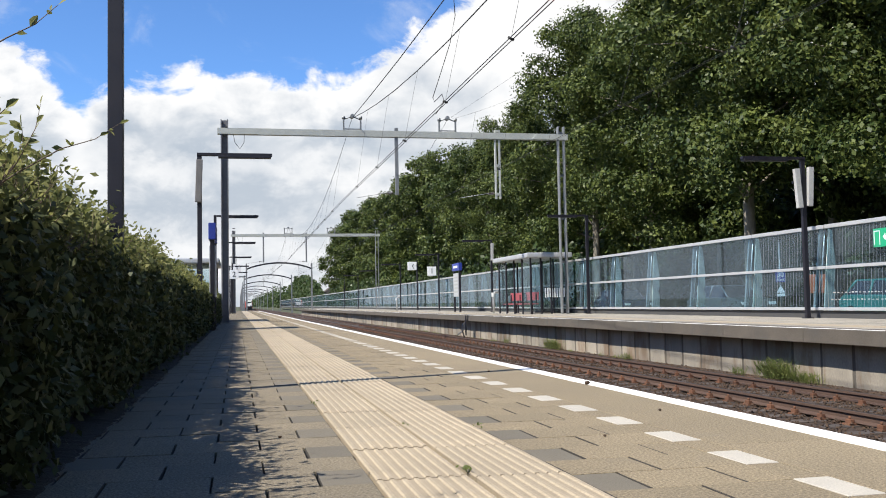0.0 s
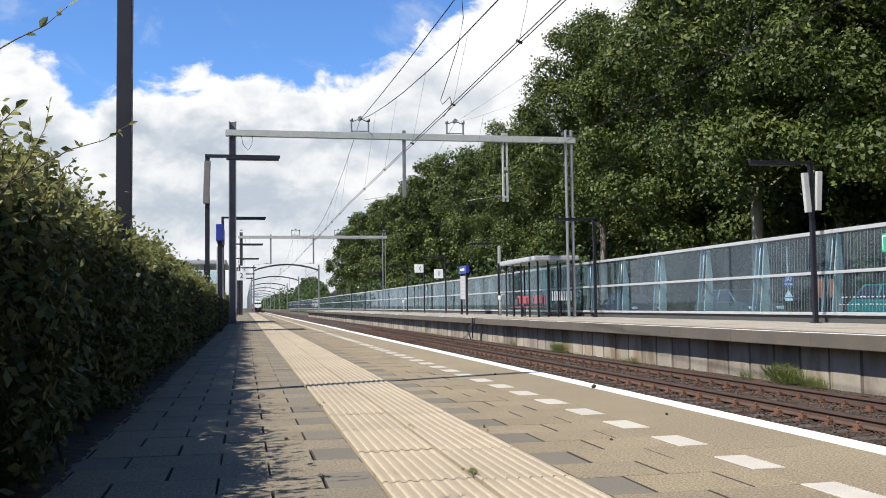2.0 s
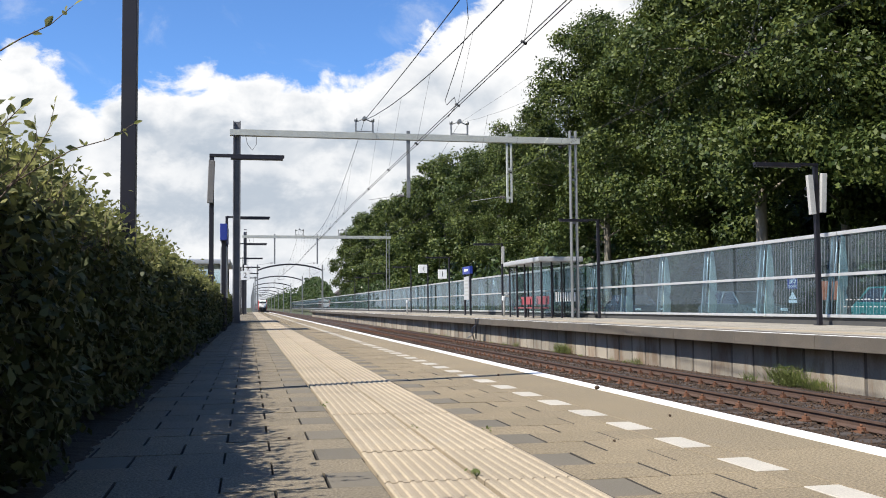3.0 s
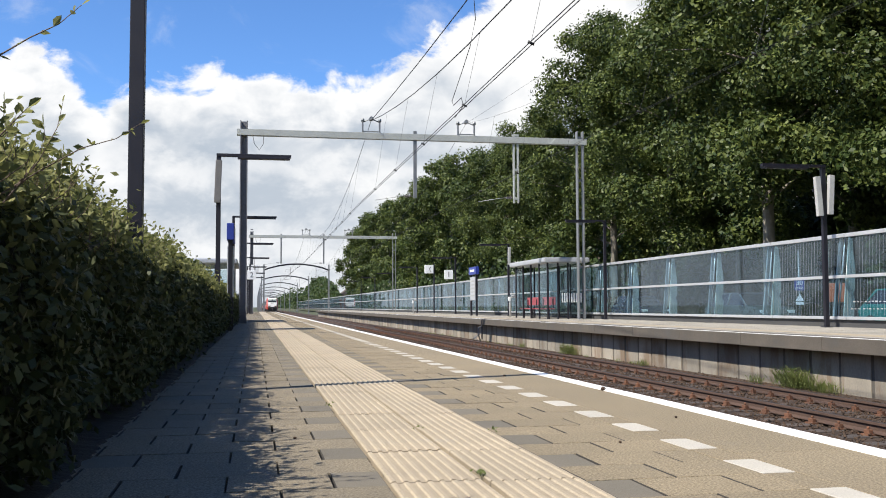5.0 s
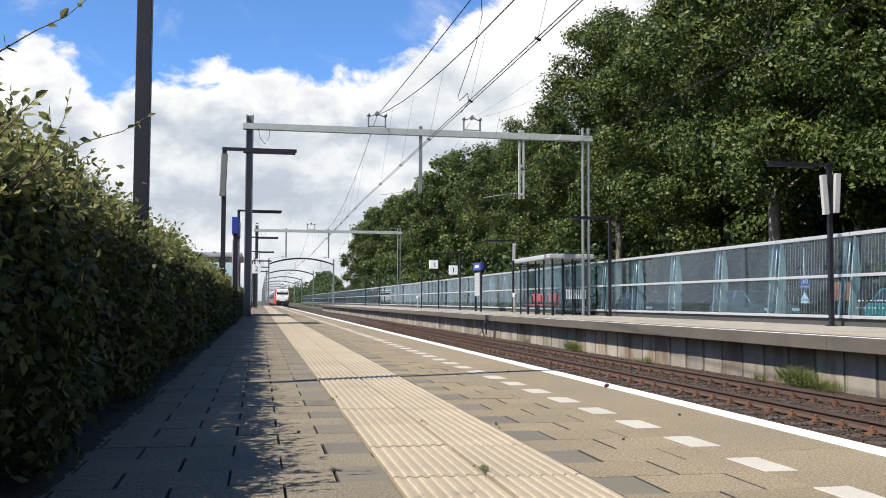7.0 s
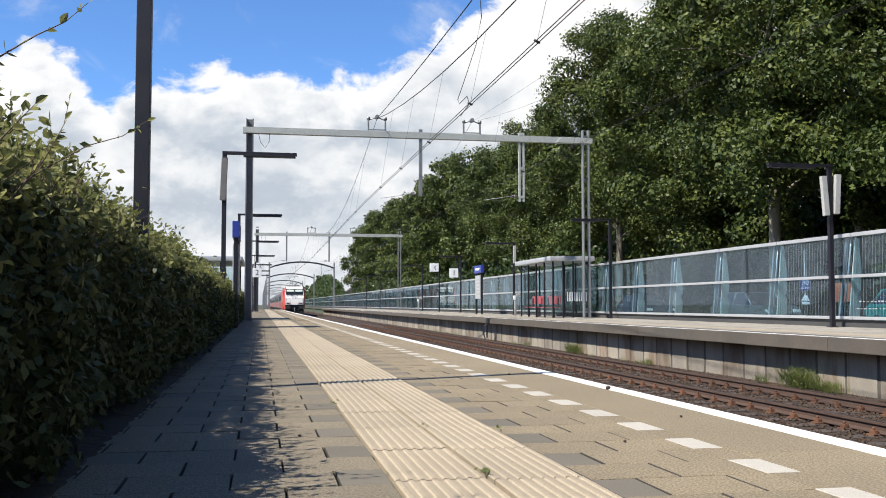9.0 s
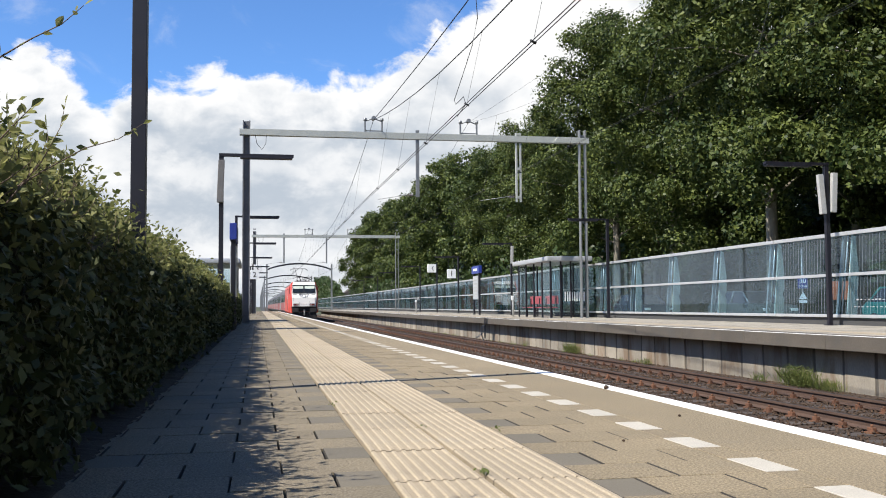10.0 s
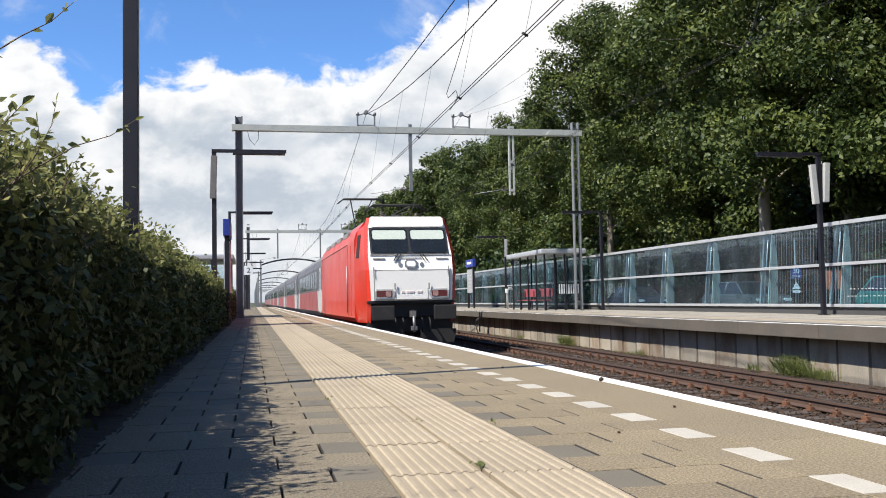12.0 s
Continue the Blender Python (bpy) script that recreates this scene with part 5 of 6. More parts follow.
def build_coach():
    c = thing("passenger_coach", "red, white and grey passenger coach with dark windows", "railway coach", group="coaches")
    L = 25.6
    sec = [(1.30, 0.80), (1.41, 1.0), (1.41, 3.10), (1.30, 3.45), (1.0, 3.75), (0.5, 3.92)]
    bm = bmesh.new()
    prism(bm, sec + [(-x, z) for x, z in sec[::-1]], 0.35, L - 0.35)
    for f in bm.faces:
        f.normal_update()
        if f.normal.z > 0.3:
            f.material_index = 1
    part("body", bm, ["coach_grey", "coach_roof"], c)
    bm = bmesh.new()
    box(bm, -1.1, 1.1, 0.0, L, 0.5, 0.85)
    box(bm, -0.75, 0.75, 0.0, L, 1.0, 3.3)
    part("underframe", bm, "loco_black", c)
    for s in (-1, 1):
        x0, x1 = (s * 1.412, s * 1.422) if s > 0 else (s * 1.422, s * 1.412)
        bm = bmesh.new()
        prism(bm, [(3.4, 1.0), (L - 3.4, 1.0), (L - 4.1, 1.98), (4.1, 1.98)], x0, x1, "x")
        part("red_panel", bm, "coach_red", c, "red lower side panel")
        for a, b, k in ((0.4, 3.35, 1), (L - 3.35, L - 0.4, -1)):
            bm = bmesh.new()
            pts = [(a, 1.0), (b, 1.0), (b + 0.7 if k > 0 else b, 1.98), (a if k > 0 else a - 0.7, 1.98)]
            prism(bm, pts, x0, x1, "x")
            part("white_panel", bm, "coach_white", c, "white end panel")
            bm = bmesh.new()
            m = (a + b) / 2
            box(bm, x0 - 0.004, x1 + 0.004, m - 0.45, m + 0.45, 0.95, 3.05)
            d = part("door", bm, "coach_white" if k > 0 else "coach_grey", c)
            bm = bmesh.new()
            box(bm, x0 - 0.008, x1 + 0.008, m - 0.25, m + 0.25, 2.05, 2.85)
            part("pane", bm, "coach_glass", d)
        for k in range(10):
            y = 4.3 + k * 1.74
            bm = bmesh.new()
            box(bm, x0 - 0.003, x1 + 0.003, y, y + 1.35, 2.08, 2.95)
            part("window", bm, "coach_glass", c, "dark tinted coach window")
    for yb in (4.0, L - 4.0):
        bm = bmesh.new()
        box(bm, -1.2, 1.2, yb - 1.7, yb + 1.7, 0.35, 0.75, 0.03)
        for dy in (-1.25, 1.25):
            for s in (-1, 1):
                tube(bm, [(s * 0.70, yb + dy, 0.46), (s * 0.83, yb + dy, 0.46)], 0.457, 16)
        part("bogie", bm, "loco_black", c)
    for k in range(4):
        bm = bmesh.new()
        box(bm, -0.35, 0.35, 3 + k * 6, 4.2 + k * 6, 3.88, 4.02, 0.03)
        part("roof_vent", bm, "coach_roof", c)
    return c


TRAIN.append((build_loco(), 0.0))
coach = build_coach()
TRAIN.append((coach, 16.0))
for k in range(1, 8):
    TRAIN.append((copy_thing(coach, Matrix()), 16.0 + 26.1 * k))

# ---- signs, posts and clutter ----
def build_totem(at):
    t = thing("information_board", "timetable board with blue header between dark posts", "information board", at, "information boards")
    for y in (0, 1.5):
        bm = bmesh.new()
        box(bm, -0.06, 0.06, y - 0.06, y + 0.06, 0, 2.75, 0.008)
        part("post", bm, "dark_paint", t)
    bm = bmesh.new()
    box(bm, -0.10, 0.10, -0.25, 1.75, 2.55, 3.02, 0.02)
    hd = part("header", bm, "sign_blue", t, "blue illuminated header")
    bm = bmesh.new()
    box(bm, -0.108, -0.102, 0.2, 1.3, 2.72, 2.86)
    part("lettering_bars", bm, "sign_white", hd)
    bm = bmesh.new()
    box(bm, -0.09, 0.09, 0.08, 1.42, 0.95, 2.40, 0.015)
    bd = part("board", bm, "alu", t, "white timetable case")
    bm = bmesh.new()
    for k in range(5):
        box(bm, -0.096, -0.092, 0.2, 1.3, 1.2 + k * 0.22, 1.3 + k * 0.22)
    part("printing", bm, "lamp_grey", bd)
    return t


build_totem(pose(13.35, 57.6, TOP_B)), build_totem(pose(-0.70, 27.8, 0))


def track_sign(at, number):
    s = thing("track_number_sign", "white hanging sign with black track number " + number, "sign", at, "track number signs")
    bm = bmesh.new()
    box(bm, -0.33, 0.33, -0.06, 0.06, 2.62, 3.30, 0.02)
    case = part("case", bm, "sign_white", s)
    text_mesh(number, 0.55, "sign_black", case, pose(0, -0.064, 2.95, 90, 0, 0), "numeral")
    bm = bmesh.new()
    for x in (-0.2, 0.2):
        tube(bm, [(x, 0, 3.3), (x, 0, 4.35)], 0.015, 6)
    part("hanger", bm, "dark_paint", s)
    return s


track_sign(pose(14.2, 70.5, TOP_B), "1"), track_sign(pose(-0.28, 74.0, 0.12), "2")


def clock(at, flip, lift=0.0):
    c = thing("station_clock", "square white station clock on a dark post", "clock", at, "station clocks")
    bm = bmesh.new()
    box(bm, -0.055, 0.055, -0.055, 0.055, 0, 4.15 + lift, 0.006)
    part("post", bm, "dark_paint", c)
    x0, x1 = (0.06, 0.80) if flip else (-0.80, -0.06)
    bm = bmesh.new()
    box(bm, x0, x1, -0.10, 0.10, 3.35 + lift, 4.05 + lift, 0.03)
    case = part("case", bm, "sign_white", c)
    m = (x0 + x1) / 2
    for a, ln in ((35, 0.2), (150, 0.27)):
        bm = bmesh.new()
        box(bm, -0.018, 0.018, -0.112, -0.104, 0, ln)
        part("pointer", bm, "sign_black", case, "black clock pointer", pose(m, 0, 3.70 + lift, 0, a, 0))
    return c


clock(pose(14.72, 79.3, TOP_B), False), clock(pose(-0.50, 91.6, 0), True, 0.55)


def check_in_post(at):
    c = thing("ticket_post", "pale grey ticket check-in post with rounded top", "ticket post", at, "ticket posts")
    bm = bmesh.new()
    tube(bm, [(0, 0, 0), (0, 0, 0.85), (0.02, 0, 1.0), (0.10, 0, 1.1), (0.22, 0, 1.12), (0.30, 0, 1.05)], [0.06, 0.06, 0.065, 0.07, 0.07, 0.06], 8)
    part("column", bm, "alu", c)
    bm = bmesh.new()
    box(bm, -0.09, 0.02, -0.075, 0.075, 0.85, 1.08, 0.02)
    part("reader", bm, "sign_white", c)
    return c


check_in_post(pose(13.4, 49.9, TOP_B)), check_in_post(pose(12.9, 79.0, TOP_B))


def build_conduit():
    c = thing("cable_conduit", "dark cable conduit with bent strut on the platform edge", "conduit", pose(EDGE_B - 0.02, 42.8, 0))
    bm = bmesh.new()
    box(bm, -0.05, 0.0, -0.05, 0.05, -0.85, 0.06, 0.01)
    part("channel", bm, "dark_paint", c)
    bm = bmesh.new()
    tube(bm, [(-0.05, 0, -0.25), (-0.20, -0.1, -0.35), (-0.24, -0.12, -0.55), (-0.10, -0.05, -0.95)], 0.03, 7)
    tube(bm, [(-0.06, 0, -0.55), (-0.45, 0.1, -0.86)], 0.025, 6)
    part("cable", bm, "galv", c)


build_conduit()


def exit_sign():
    s = thing("exit_sign", "green emergency exit sign with white running pictogram", "sign", pose(FENCE_X - 0.13, 20.0, TOP_B))
    bm = bmesh.new()
    box(bm, -0.012, 0.012, -0.33, 0.33, 1.72, 2.16, 0.006)
    bd = part("plate", bm, "sign_green", s)
    bm = bmesh.new()
    for y0, y1, z0, z1 in ((0.28, 0.30, 1.77, 2.11), (0.08, 0.10, 1.77, 2.11), (0.10, 0.28, 2.09, 2.11)):
        box(bm, -0.017, -0.014, y0, y1, z0, z1)
    prism(bm, [(-0.26, 1.92), (-0.12, 1.92), (-0.12, 1.86), (-0.02, 1.95), (-0.12, 2.04), (-0.12, 1.98), (-0.26, 1.98)], -0.017, -0.014, "x")
    part("pictogram", bm, "sign_white", bd)


exit_sign()


def street_sign(at):
    s = thing("street_sign", "blue zone sign and white triangle plate on a pole", "street sign", at)
    part("pole", tube(bmesh.new(), [(0, 0, 0), (0, 0, 2.7)], 0.03, 8), "galv", s)
    b = part("zone_plate", box(bmesh.new(), -0.15, 0.15, -0.045, -0.03, 1.42, 1.78, 0.005), "sign_blue", s, "blue plate")
    text_mesh("30", 0.22, "sign_white", b, pose(0, -0.050, 1.66, 90, 0, 0), "numeral")
    text_mesh("ZONE", 0.10, "sign_white", b, pose(0, -0.050, 1.49, 90, 0, 0))
    bm = bmesh.new()
    prism(bm, [(-0.13, 1.08), (0.13, 1.08), (0.0, 1.32)], -0.045, -0.03)
    box(bm, -0.12, 0.12, -0.045, -0.03, 0.96, 1.05)
    part("warning_plate", bm, "sign_white", s)


street_sign(pose(17.2, 28.2, -0.3, 0, 0, -20))


def notice_board(at):
    s = thing("notice_board", "orange notice board on two grey posts", "notice board", at)
    for x in (-0.3, 0.3):
        part("post", tube(bmesh.new(), [(x, 0, 0), (x, 0, 1.7)], 0.03, 8), "galv", s)
    part("board", box(bmesh.new(), -0.42, 0.42, -0.06, -0.03, 1.05, 1.65, 0.01), "sign_orange", s)


notice_board(pose(18.4, 27.9, -0.3, 0, 0, -25))


def build_car(paint, at, label):
    """Small hatchback: shaped body, glasshouse, wheels, lamps."""
    c = thing("parked_car", label, "car", at, "parked cars")
    bm = bmesh.new()
    side = [(-2.0, 0.28), (2.0, 0.28), (2.05, 0.62), (1.9, 0.86), (1.05, 0.95), (-1.75, 0.98), (-2.05, 0.80)]
    prism(bm, side, -0.85, 0.85, "x", 0.05)
    part("body", bm, paint, c)
    bm = bmesh.new()
    lo = [(-1.70, 0.96), (1.05, 0.94), (0.35, 1.42), (-1.25, 1.45)]
    a = [bm.verts.new((-0.78, y, z)) if z < 1 else bm.verts.new((-0.62, y, z)) for y, z in lo]
    b = [bm.verts.new((0.78, y, z)) if z < 1 else bm.verts.new((0.62, y, z)) for y, z in lo]
    bm.faces.new(a), bm.faces.new(b[::-1])
    for i in range(4):
        bm.faces.new((a[i], b[i], b[(i + 1) % 4], a[(i + 1) % 4]))
    g = part("glasshouse", bm, "car_glass", c, "dark window glass")
    bm = bmesh.new()
    box(bm, -0.63, 0.63, -1.27, 0.37, 1.41, 1.47, 0.02)
    for s in (-1, 1):
        for y0, z0, y1, z1 in ((1.05, 0.95, 0.35, 1.43), (-0.3, 0.96, -0.3, 1.44), (-1.70, 0.97, -1.25, 1.44)):
            tube(bm, [(s * 0.79, y0, z0), (s * 0.63, y1, z1)], 0.04, 6)
    part("roof", bm, paint, c)
    for s in (-1, 1):
        for y in (-1.3, 1.3):
            w = part("wheel", tube(bmesh.new(), [(s * 0.68, y, 0.31), (s * 0.86, y, 0.31)], 0.31, 18), "rubber", c)
            part("rim", tube(bmesh.new(), [(s * 0.80, y, 0.31), (s * 0.868, y, 0.31)], 0.2, 12), "alu", w)
        part("headlight", box(bmesh.new(), s * 0.62 - 0.16, s * 0.62 + 0.16, 1.93, 2.03, 0.62, 0.76, 0.02), "sign_white", c)
        part("tail_light", box(bmesh.new(), s * 0.70 - 0.1, s * 0.70 + 0.1, -2.06, -1.98, 0.62, 0.85, 0.02), "tail_lamp", c)
    return c


build_car("car_silver", pose(20.0, 36.6, -0.3, 0, 0, 184), "silver hatchback parked beyond the glass screen")
build_car("car_teal", pose(20.6, 27.0, -0.3, 0, 0, 176), "teal hatchback parked beyond the glass screen")
build_car("car_dark", pose(20.2, 48.5, -0.3, 0, 0, 181), "dark blue hatchback parked beyond the glass screen")


def build_house(at):
    h = thing("house", "white rendered house with dark pitched roof", "house", at)
    wall = part("wall", box(bmesh.new(), 0, 9, 0, 8, 0, 4.2), "wall_white", h)
    bm = bmesh.new()
    prism(bm, [(-0.4, 4.1), (9.4, 4.1), (4.5, 8.0)], -0.4, 8.4)
    part("roof", bm, "roof_tile", h)
    for x in (1.5, 4.0, 6.5):
        w = part("window", box(bmesh.new(), x, x + 1.2, -0.04, 0.02, 1.6, 3.0), "sign_white", wall)
        part("pane", box(bmesh.new(), x + 0.1, x + 1.1, -0.05, -0.03, 1.7, 2.9), "car_glass", w)


build_house(pose(25.6, 300.0, -0.3))


def build_weeds():
    """Tufts of grass and herbs along the wall foot and in joints."""
    rng = np.random.default_rng(31)
    spots = [(10.36, 17.2, 0.42, 320, 0.60), (10.36, 16.2, 0.25, 160, 0.4), (10.3, 18.6, 0.2, 60, 0.3), (10.36, 31.0, 0.34, 310, 0.8), (10.32, 24.5, 0.22, 60, 0.25), (10.3, 36.5, 0.25, 80, 0.4)]
    for k in range(40):
        spots.append((10.3, 9 + 70 * rng.random(), 0.07 + 0.12 * rng.random(), 22, 0.15))
    for x, y, ht, n, wd in spots:
        base = np.stack([x + rng.normal(size=n) * 0.05 - 0.02, y + rng.normal(size=n) * wd * 0.5, np.full(n, BED_Z + 0.01)], 1)
        base[:, 0] = np.minimum(base[:, 0], 10.50)
        h = ht * rng.uniform(0.4, 1.1, n)
        lean = rng.normal(size=(n, 2)) * 0.45
        tip = base + np.stack([np.minimum(lean[:, 0], 0.1) * h, lean[:, 1] * h, h], 1)
        w = rng.uniform(0.005, 0.010, n)
        wv = np.stack([np.zeros(n), w, np.zeros(n)], 1)
        mid = (base * 0.4 + tip * 0.6) + np.stack([lean[:, 0] * 0, lean[:, 1] * -0.1 * h, np.zeros(n)], 1)
        v = np.stack([base, mid + wv * 1.4, tip, mid - wv * 1.4], 1)
        if n > 300:
            m = n * 3
            high = rng.random(m) ** 0.7
            c = np.stack([x - 0.03 + rng.normal(size=m) * 0.07, y + rng.normal(size=m) * wd * 0.42, BED_Z + 0.03 + high * ht * rng.uniform(0.45, 1.0, m)], 1)
            c[:, 0] = np.minimum(c[:, 0], 10.50)
            v = np.concatenate([v, blades(rng, c, rng.uniform(0.012, 0.028, m), np.array([[-0.5, -0.4, 0.6]]), 0.45)])
        tagged(new("weed_tuft", quads("weed_tuft", v, "weed")), "tuft of green weeds at the platform wall foot", "weeds", "weeds", "stuff")


build_weeds()


def build_joint_weed(x, y, n, seed):
    rng = np.random.default_rng(seed)
    c = np.stack([x + rng.normal(size=n) * 0.012, y + rng.normal(size=n) * 0.03, 0.008 + 0.02 * rng.random(n)], 1)
    v = blades(rng, c, rng.uniform(0.006, 0.013, n), np.array([[0.1, -0.2, 0.8]]), 0.5)
    tagged(new("joint_weed", quads("joint_weed", v, "weed")), "small green weed growing in a paving joint", "weed", "joint weeds", "stuff")


build_joint_weed(0.858, 3.66, 26, 1), build_joint_weed(0.862, 5.1, 8, 2), build_joint_weed(0.49, 6.4, 9, 3), build_joint_weed(1.226, 4.9, 7, 4)


def build_pebble(x, y, s, seed):
    bm = bmesh.new()
    ball(bm, (0, 0, 0), s, (1.2, 0.9, 0.7), 8)
    r = random.Random(seed)
    for v in bm.verts:
        v.co *= r.uniform(0.85, 1.15)
    o = part("pebble", bm, "stone", None, "", pose(x, y, s * 0.55 + 0.003, 0, 0, 40 * seed))
    tagged(o, "small brown ballast stone lying on the platform", "stone", "pebbles")


build_pebble(2.66, 7.15, 0.022, 1), build_pebble(2.42, 5.3, 0.010, 2), build_pebble(1.72, 4.4, 0.008, 3), build_pebble(2.3, 8.8, 0.011, 4), build_pebble(0.2, 4.9, 0.008, 5)


def leaf_mass(name, label, rng, x, y, z, size):
    v = blades(rng, np.stack([x, y, z], 1), rng.uniform(0.6, 1.2, len(x)) * size, np.array([[-0.8, -0.3, 0.4]]), 0.6)
    tagged(new(name, quads(name, v, "leaf_far")), label, name.replace("_", " "), kind="stuff")


def build_far_woods():
    """Undergrowth and the woods beyond the tree rows, too far to tell apart."""
    rng = np.random.default_rng(77)
    n = 130000
    y = 14 + 234 * rng.random(n) ** 1.3
    top = 12.5 + 2.5 * np.sin(y * 0.21) + 1.5 * np.sin(y * 0.53 + 1)
    leaf_mass("undergrowth", "dark dense undergrowth behind the tree rows", rng, 35 + rng.random(n) * 5, y, -0.2 + top * rng.random(n), 0.42)
    n = 36000
    y = 62 + 160 * rng.random(n)
    top = 4.6 + 1.2 * np.sin(y * 0.33) + 0.8 * np.sin(y * 0.81 + 2)
    leaf_mass("shrubs", "low dark shrubs under the trees behind the screen", rng, 20 + rng.random(n) * 5, y, -0.3 + top * rng.random(n), 0.26)
    n = 26000
    u = rng.uniform(-1, 1, n)
    y = 22 / np.tan(np.radians(3.75 + 1.0 * u)) + 20 * rng.random(n)
    top = y * 0.031 * np.sqrt(1 - 0.96 * u * u) * (1 + 0.06 * np.sin(u * 14) + 0.05 * np.sin(u * 31))
    leaf_mass("far_wood", "dark rounded clump of trees far down the line", rng, 22 + 2 * rng.random(n), y, -0.3 + top * np.sqrt(rng.random(n)), 0.5)
    n = 26000
    y = 450 + 900 * rng.random(n)
    side = rng.random(n) < 0.6
    top = 7 + 3 * np.sin(y * 0.05) + 2 * np.sin(y * 0.17)
    leaf_mass("far_wood", "blue-green line of trees at the horizon", rng, np.where(side, 18 + 10 * rng.random(n), -14 - 16 * rng.random(n)), y, -0.6 + top * np.sqrt(rng.random(n)), 0.8)


build_far_woods()

# ---- paving of the near platform: each paver, guide tile and white tile ----
def paver_mesh(name, w, l, mat, b=0.0017, side="joint"):
    """A paver with a second material, the dark joint colour by default, on the two sides that run along the platform.
    """
    bm = bmesh.new()
    x, y = w / 2 - 0.0045, l / 2 - 0.0008
    lo = [bm.verts.new(p) for p in ((-x, -y, -0.05), (x, -y, -0.05), (x, y, -0.05), (-x, y, -0.05))]
    md = [bm.verts.new(p) for p in ((-x, -y, -b), (x, -y, -b), (x, y, -b), (-x, y, -b))]
    hi = [bm.verts.new(p) for p in ((-x + b, -y + b, 0), (x - b, -y + b, 0), (x - b, y - b, 0), (-x + b, y - b, 0))]
    bm.faces.new(hi)
    for a, c in ((lo, md), (md, hi)):
        for i in range(4):
            bm.faces.new((a[i], a[(i + 1) % 4], c[(i + 1) % 4], c[i])).material_index = i % 2
    return mesh_of(name, bm, [mat, side])


def guide_mesh(w, l):
    """Guide tile with eight raised ribs along the platform."""
    bm = bmesh.new()
    box(bm, -w / 2 + 0.009, w / 2 - 0.009, -l / 2 + 0.004, l / 2 - 0.004, -0.05, 0.0)
    n = 8
    for k in range(n):
        x = -w / 2 + (k + 0.5) * w / n
        n0 = len(bm.faces)
        prism(bm, [(x - 0.0125, 0.0), (x - 0.007, 0.0055), (x + 0.007, 0.0055), (x + 0.0125, 0.0)], -l / 2 + 0.008, l / 2 - 0.008)
        bm.faces.ensure_lookup_table()
        for f in bm.faces[n0:]:
            f.material_index = 1
    return mesh_of("guide_tile", bm, ["tactile_groove", "tactile"])


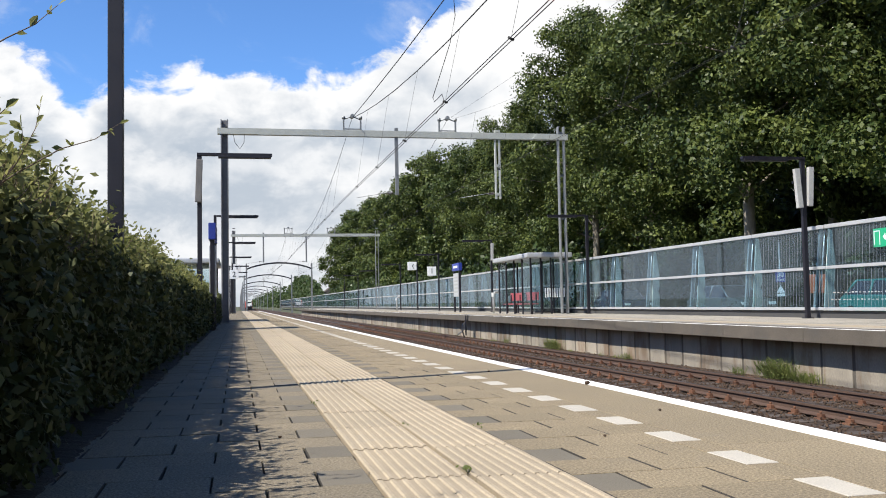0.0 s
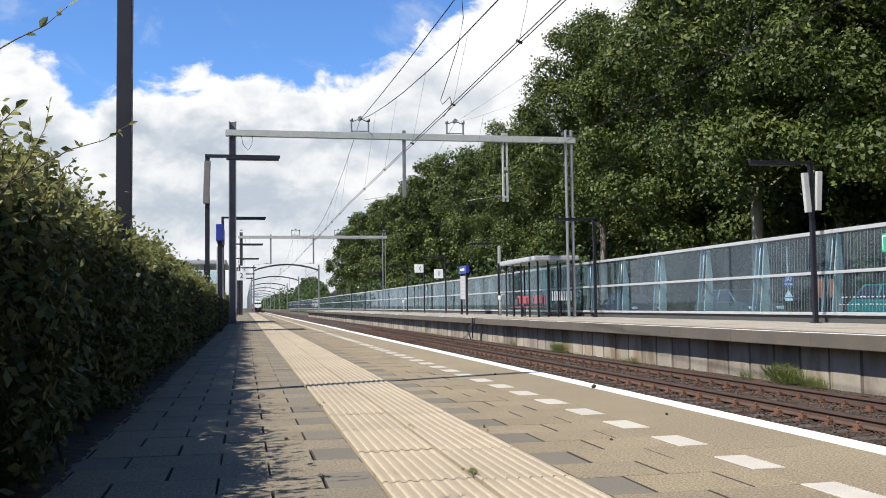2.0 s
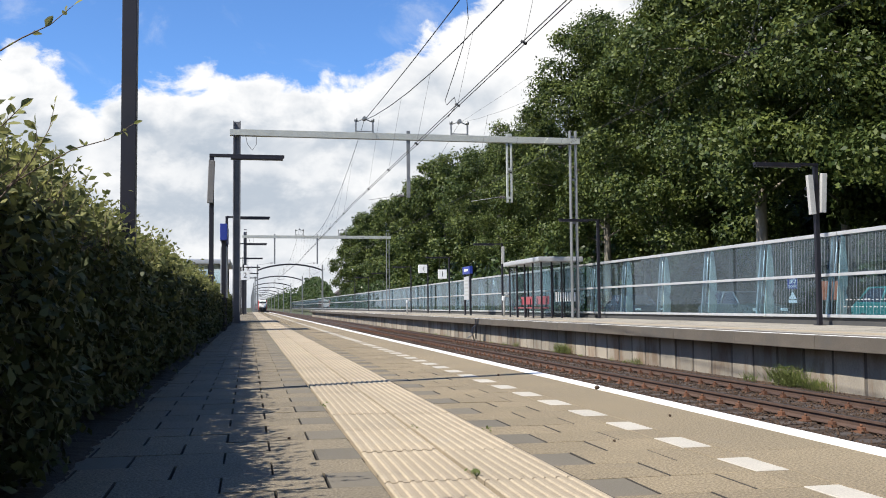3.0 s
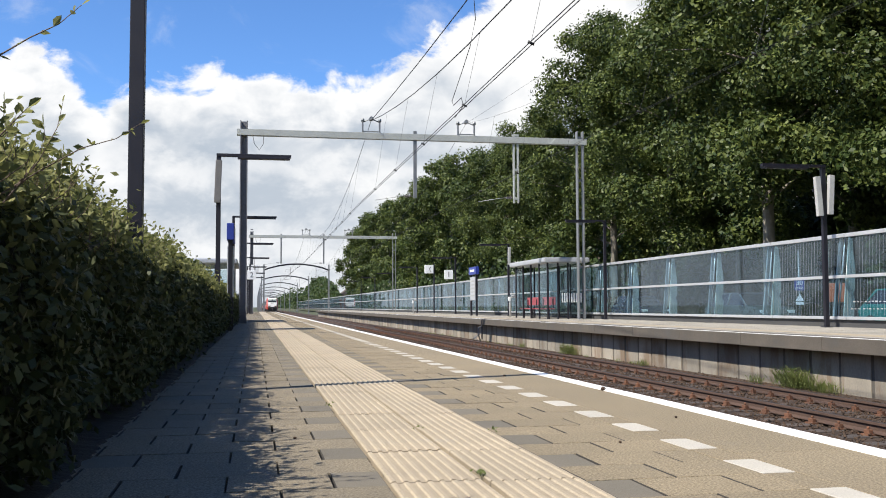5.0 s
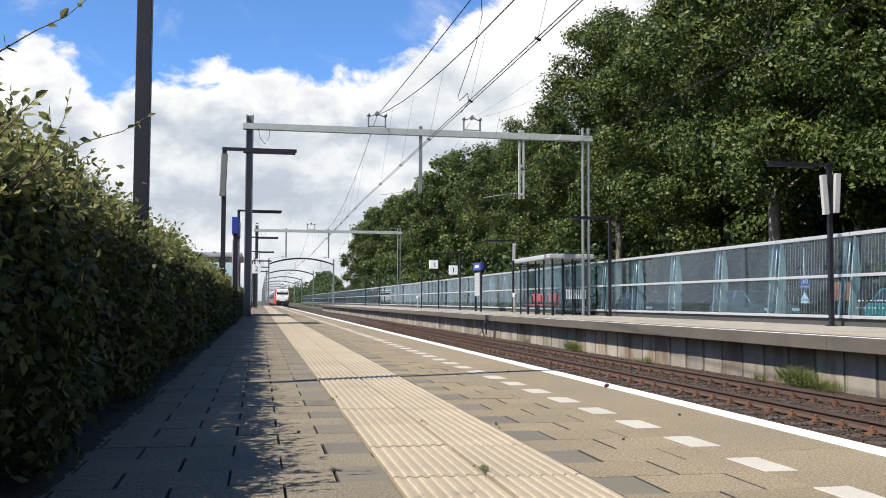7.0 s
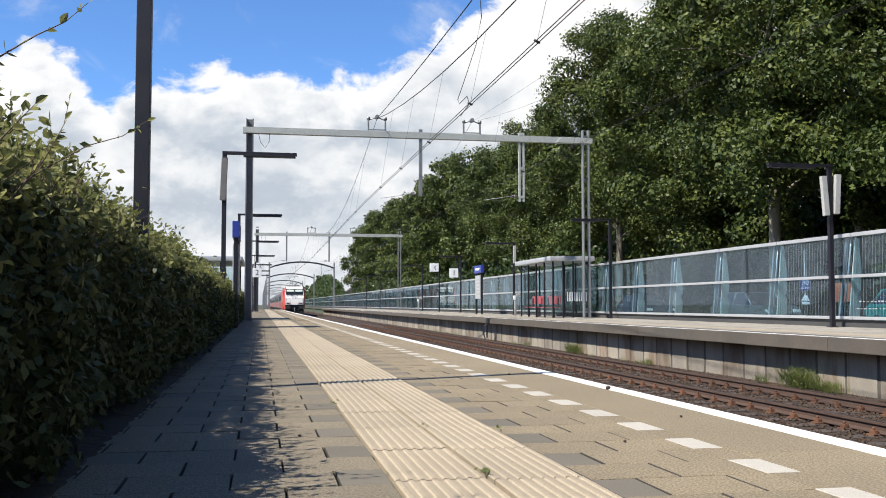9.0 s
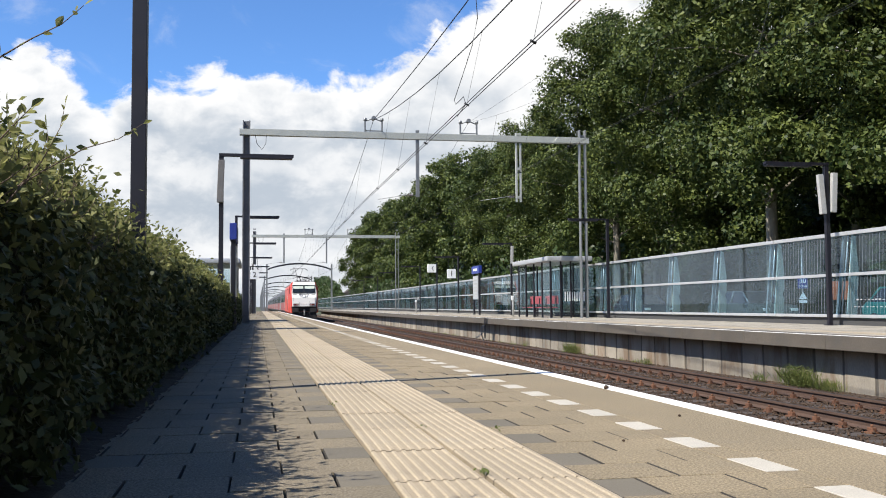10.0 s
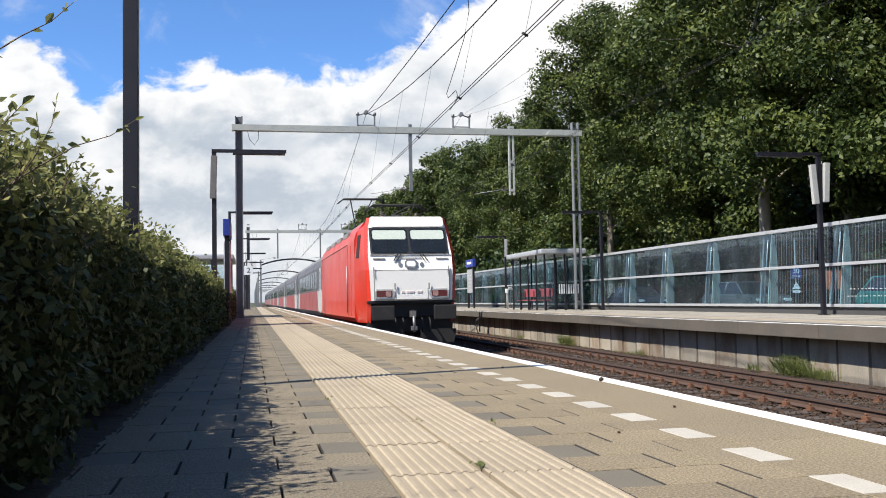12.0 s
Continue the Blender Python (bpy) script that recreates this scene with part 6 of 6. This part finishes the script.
def build_paving():
    r = random.Random(12)
    ROW, NEAR = 0.327, 9.6
    kinds = {}
    for w in (0.197, 0.18375):
        for m in ("paver", "paver_worn", "paver_grey"):
            for n in (1, 2):
                kinds[w, m, n] = paver_mesh("paver", w * n, ROW, m)
    rest = {"paver_far": bmesh.new(), "paver_worn_far": bmesh.new(), "paver_grey_far": bmesh.new()}
    # courses across the platform in running bond; every other course starts with a grey half at the guide strip
    for start, way, w, count, off, odd in ((0.49, -1, 0.197, 17, 3.56, 0), (1.225, 1, 0.18375, 4, 3.50, 1)):
        j = int((A_BACK + 0.3 - off) / ROW)
        while off + j * ROW < A_END:
            y = off + (j + 0.5) * ROW
            k = 0
            while k < count:
                half = j % 2 == odd and k == 0
                n = 1 if half or k == count - 1 else 2
                x = start + way * w * (k + n / 2)
                grey = half or (way < 0 and r.random() < 0.04)
                z = r.uniform(-0.0025, 0.0015)
                kind = "paver_grey" if grey else "paver_worn" if way < 0 else "paver"
                if 1.6 < y < NEAR and x > -0.95:
                    piece("paver", kinds[w, kind, n], platform_near, pose(x + r.uniform(-0.002, 0.002), y + r.uniform(-0.001, 0.001), z, r.uniform(-0.25, 0.25), r.uniform(-0.25, 0.25), r.uniform(-0.3, 0.3)))
                else:
                    bm = rest[kind + "_far"]
                    a, b = w * n / 2 - 0.005, ROW / 2 - 0.002
                    hi = [bm.verts.new((x + sx * a, y + sy * b, z)) for sx, sy in ((-1, -1), (1, -1), (1, 1), (-1, 1))]
                    lo = [bm.verts.new((v.co.x, v.co.y, -0.05)) for v in hi]
                    bm.faces.new(hi)
                    for i in (0, 1, 3):
                        bm.faces.new((lo[i], lo[(i + 1) % 4], hi[(i + 1) % 4], hi[i]))
                k += n
            j += 1
    for nm, bm in rest.items():
        tagged(part("paver_rows", bm, nm, platform_near), kind="stuff")
    # guide strip: two columns of ribbed tiles
    tile = guide_mesh(0.3675, 0.765)
    for x, y0 in ((0.674, 3.60 - 0.766 * 22), (1.041, 3.535 - 0.766 * 22)):
        for j in range(130):
            y = y0 + 0.766 * (j + 0.5)
            piece("guide_tile", tile, platform_near, pose(x, y, 0.002 + r.uniform(-0.002, 0.002), r.uniform(-0.15, 0.15), r.uniform(-0.2, 0.2), r.uniform(-0.15, 0.15)))
    bm = bmesh.new()
    box(bm, 0.49, 1.225, 3.62 + 0.766 * 108, A_END, -0.05, 0.004)
    tagged(part("guide_strip", bm, "tactile", platform_near), kind="stuff")
    # warning row: white tiles, a paver between each two
    wt, gap = paver_mesh("white_tile", 0.150, 0.325, "white_tile", side="white_tile"), paver_mesh("paver", 0.152, 0.315, "paver", side="paver")
    for j in range(-26, 95):
        y = 3.505 + 0.654 * j
        piece("white_tile", wt, platform_near, pose(2.033, y + 0.168, 0.001, 0, 0, r.uniform(-0.4, 0.4)))
        piece("paver", gap, platform_near, pose(2.033, y + 0.168 + 0.327, 0, 0, 0, r.uniform(-0.3, 0.3)))
    bm = bmesh.new()
    box(bm, 1.962, 2.104, 3.505 + 0.654 * 95, A_END, -0.05, 0.0)
    tagged(part("warning_row", bm, "white_tile", platform_near), kind="stuff")


build_paving()


def motions():
    x = TRACKS[0] + 0.09
    for vehicle, back in TRAIN:
        walk(vehicle, [(t, pose(x, 27.5 + back + 35.6 * (12 - t) - 0.25 * (12 - t) ** 2, RAIL_Z)) for t in (0, 0.1, 1, 2, 3, 4, 5, 6, 7, 8, 9, 10, 11, 11.9, 12)])


motions()
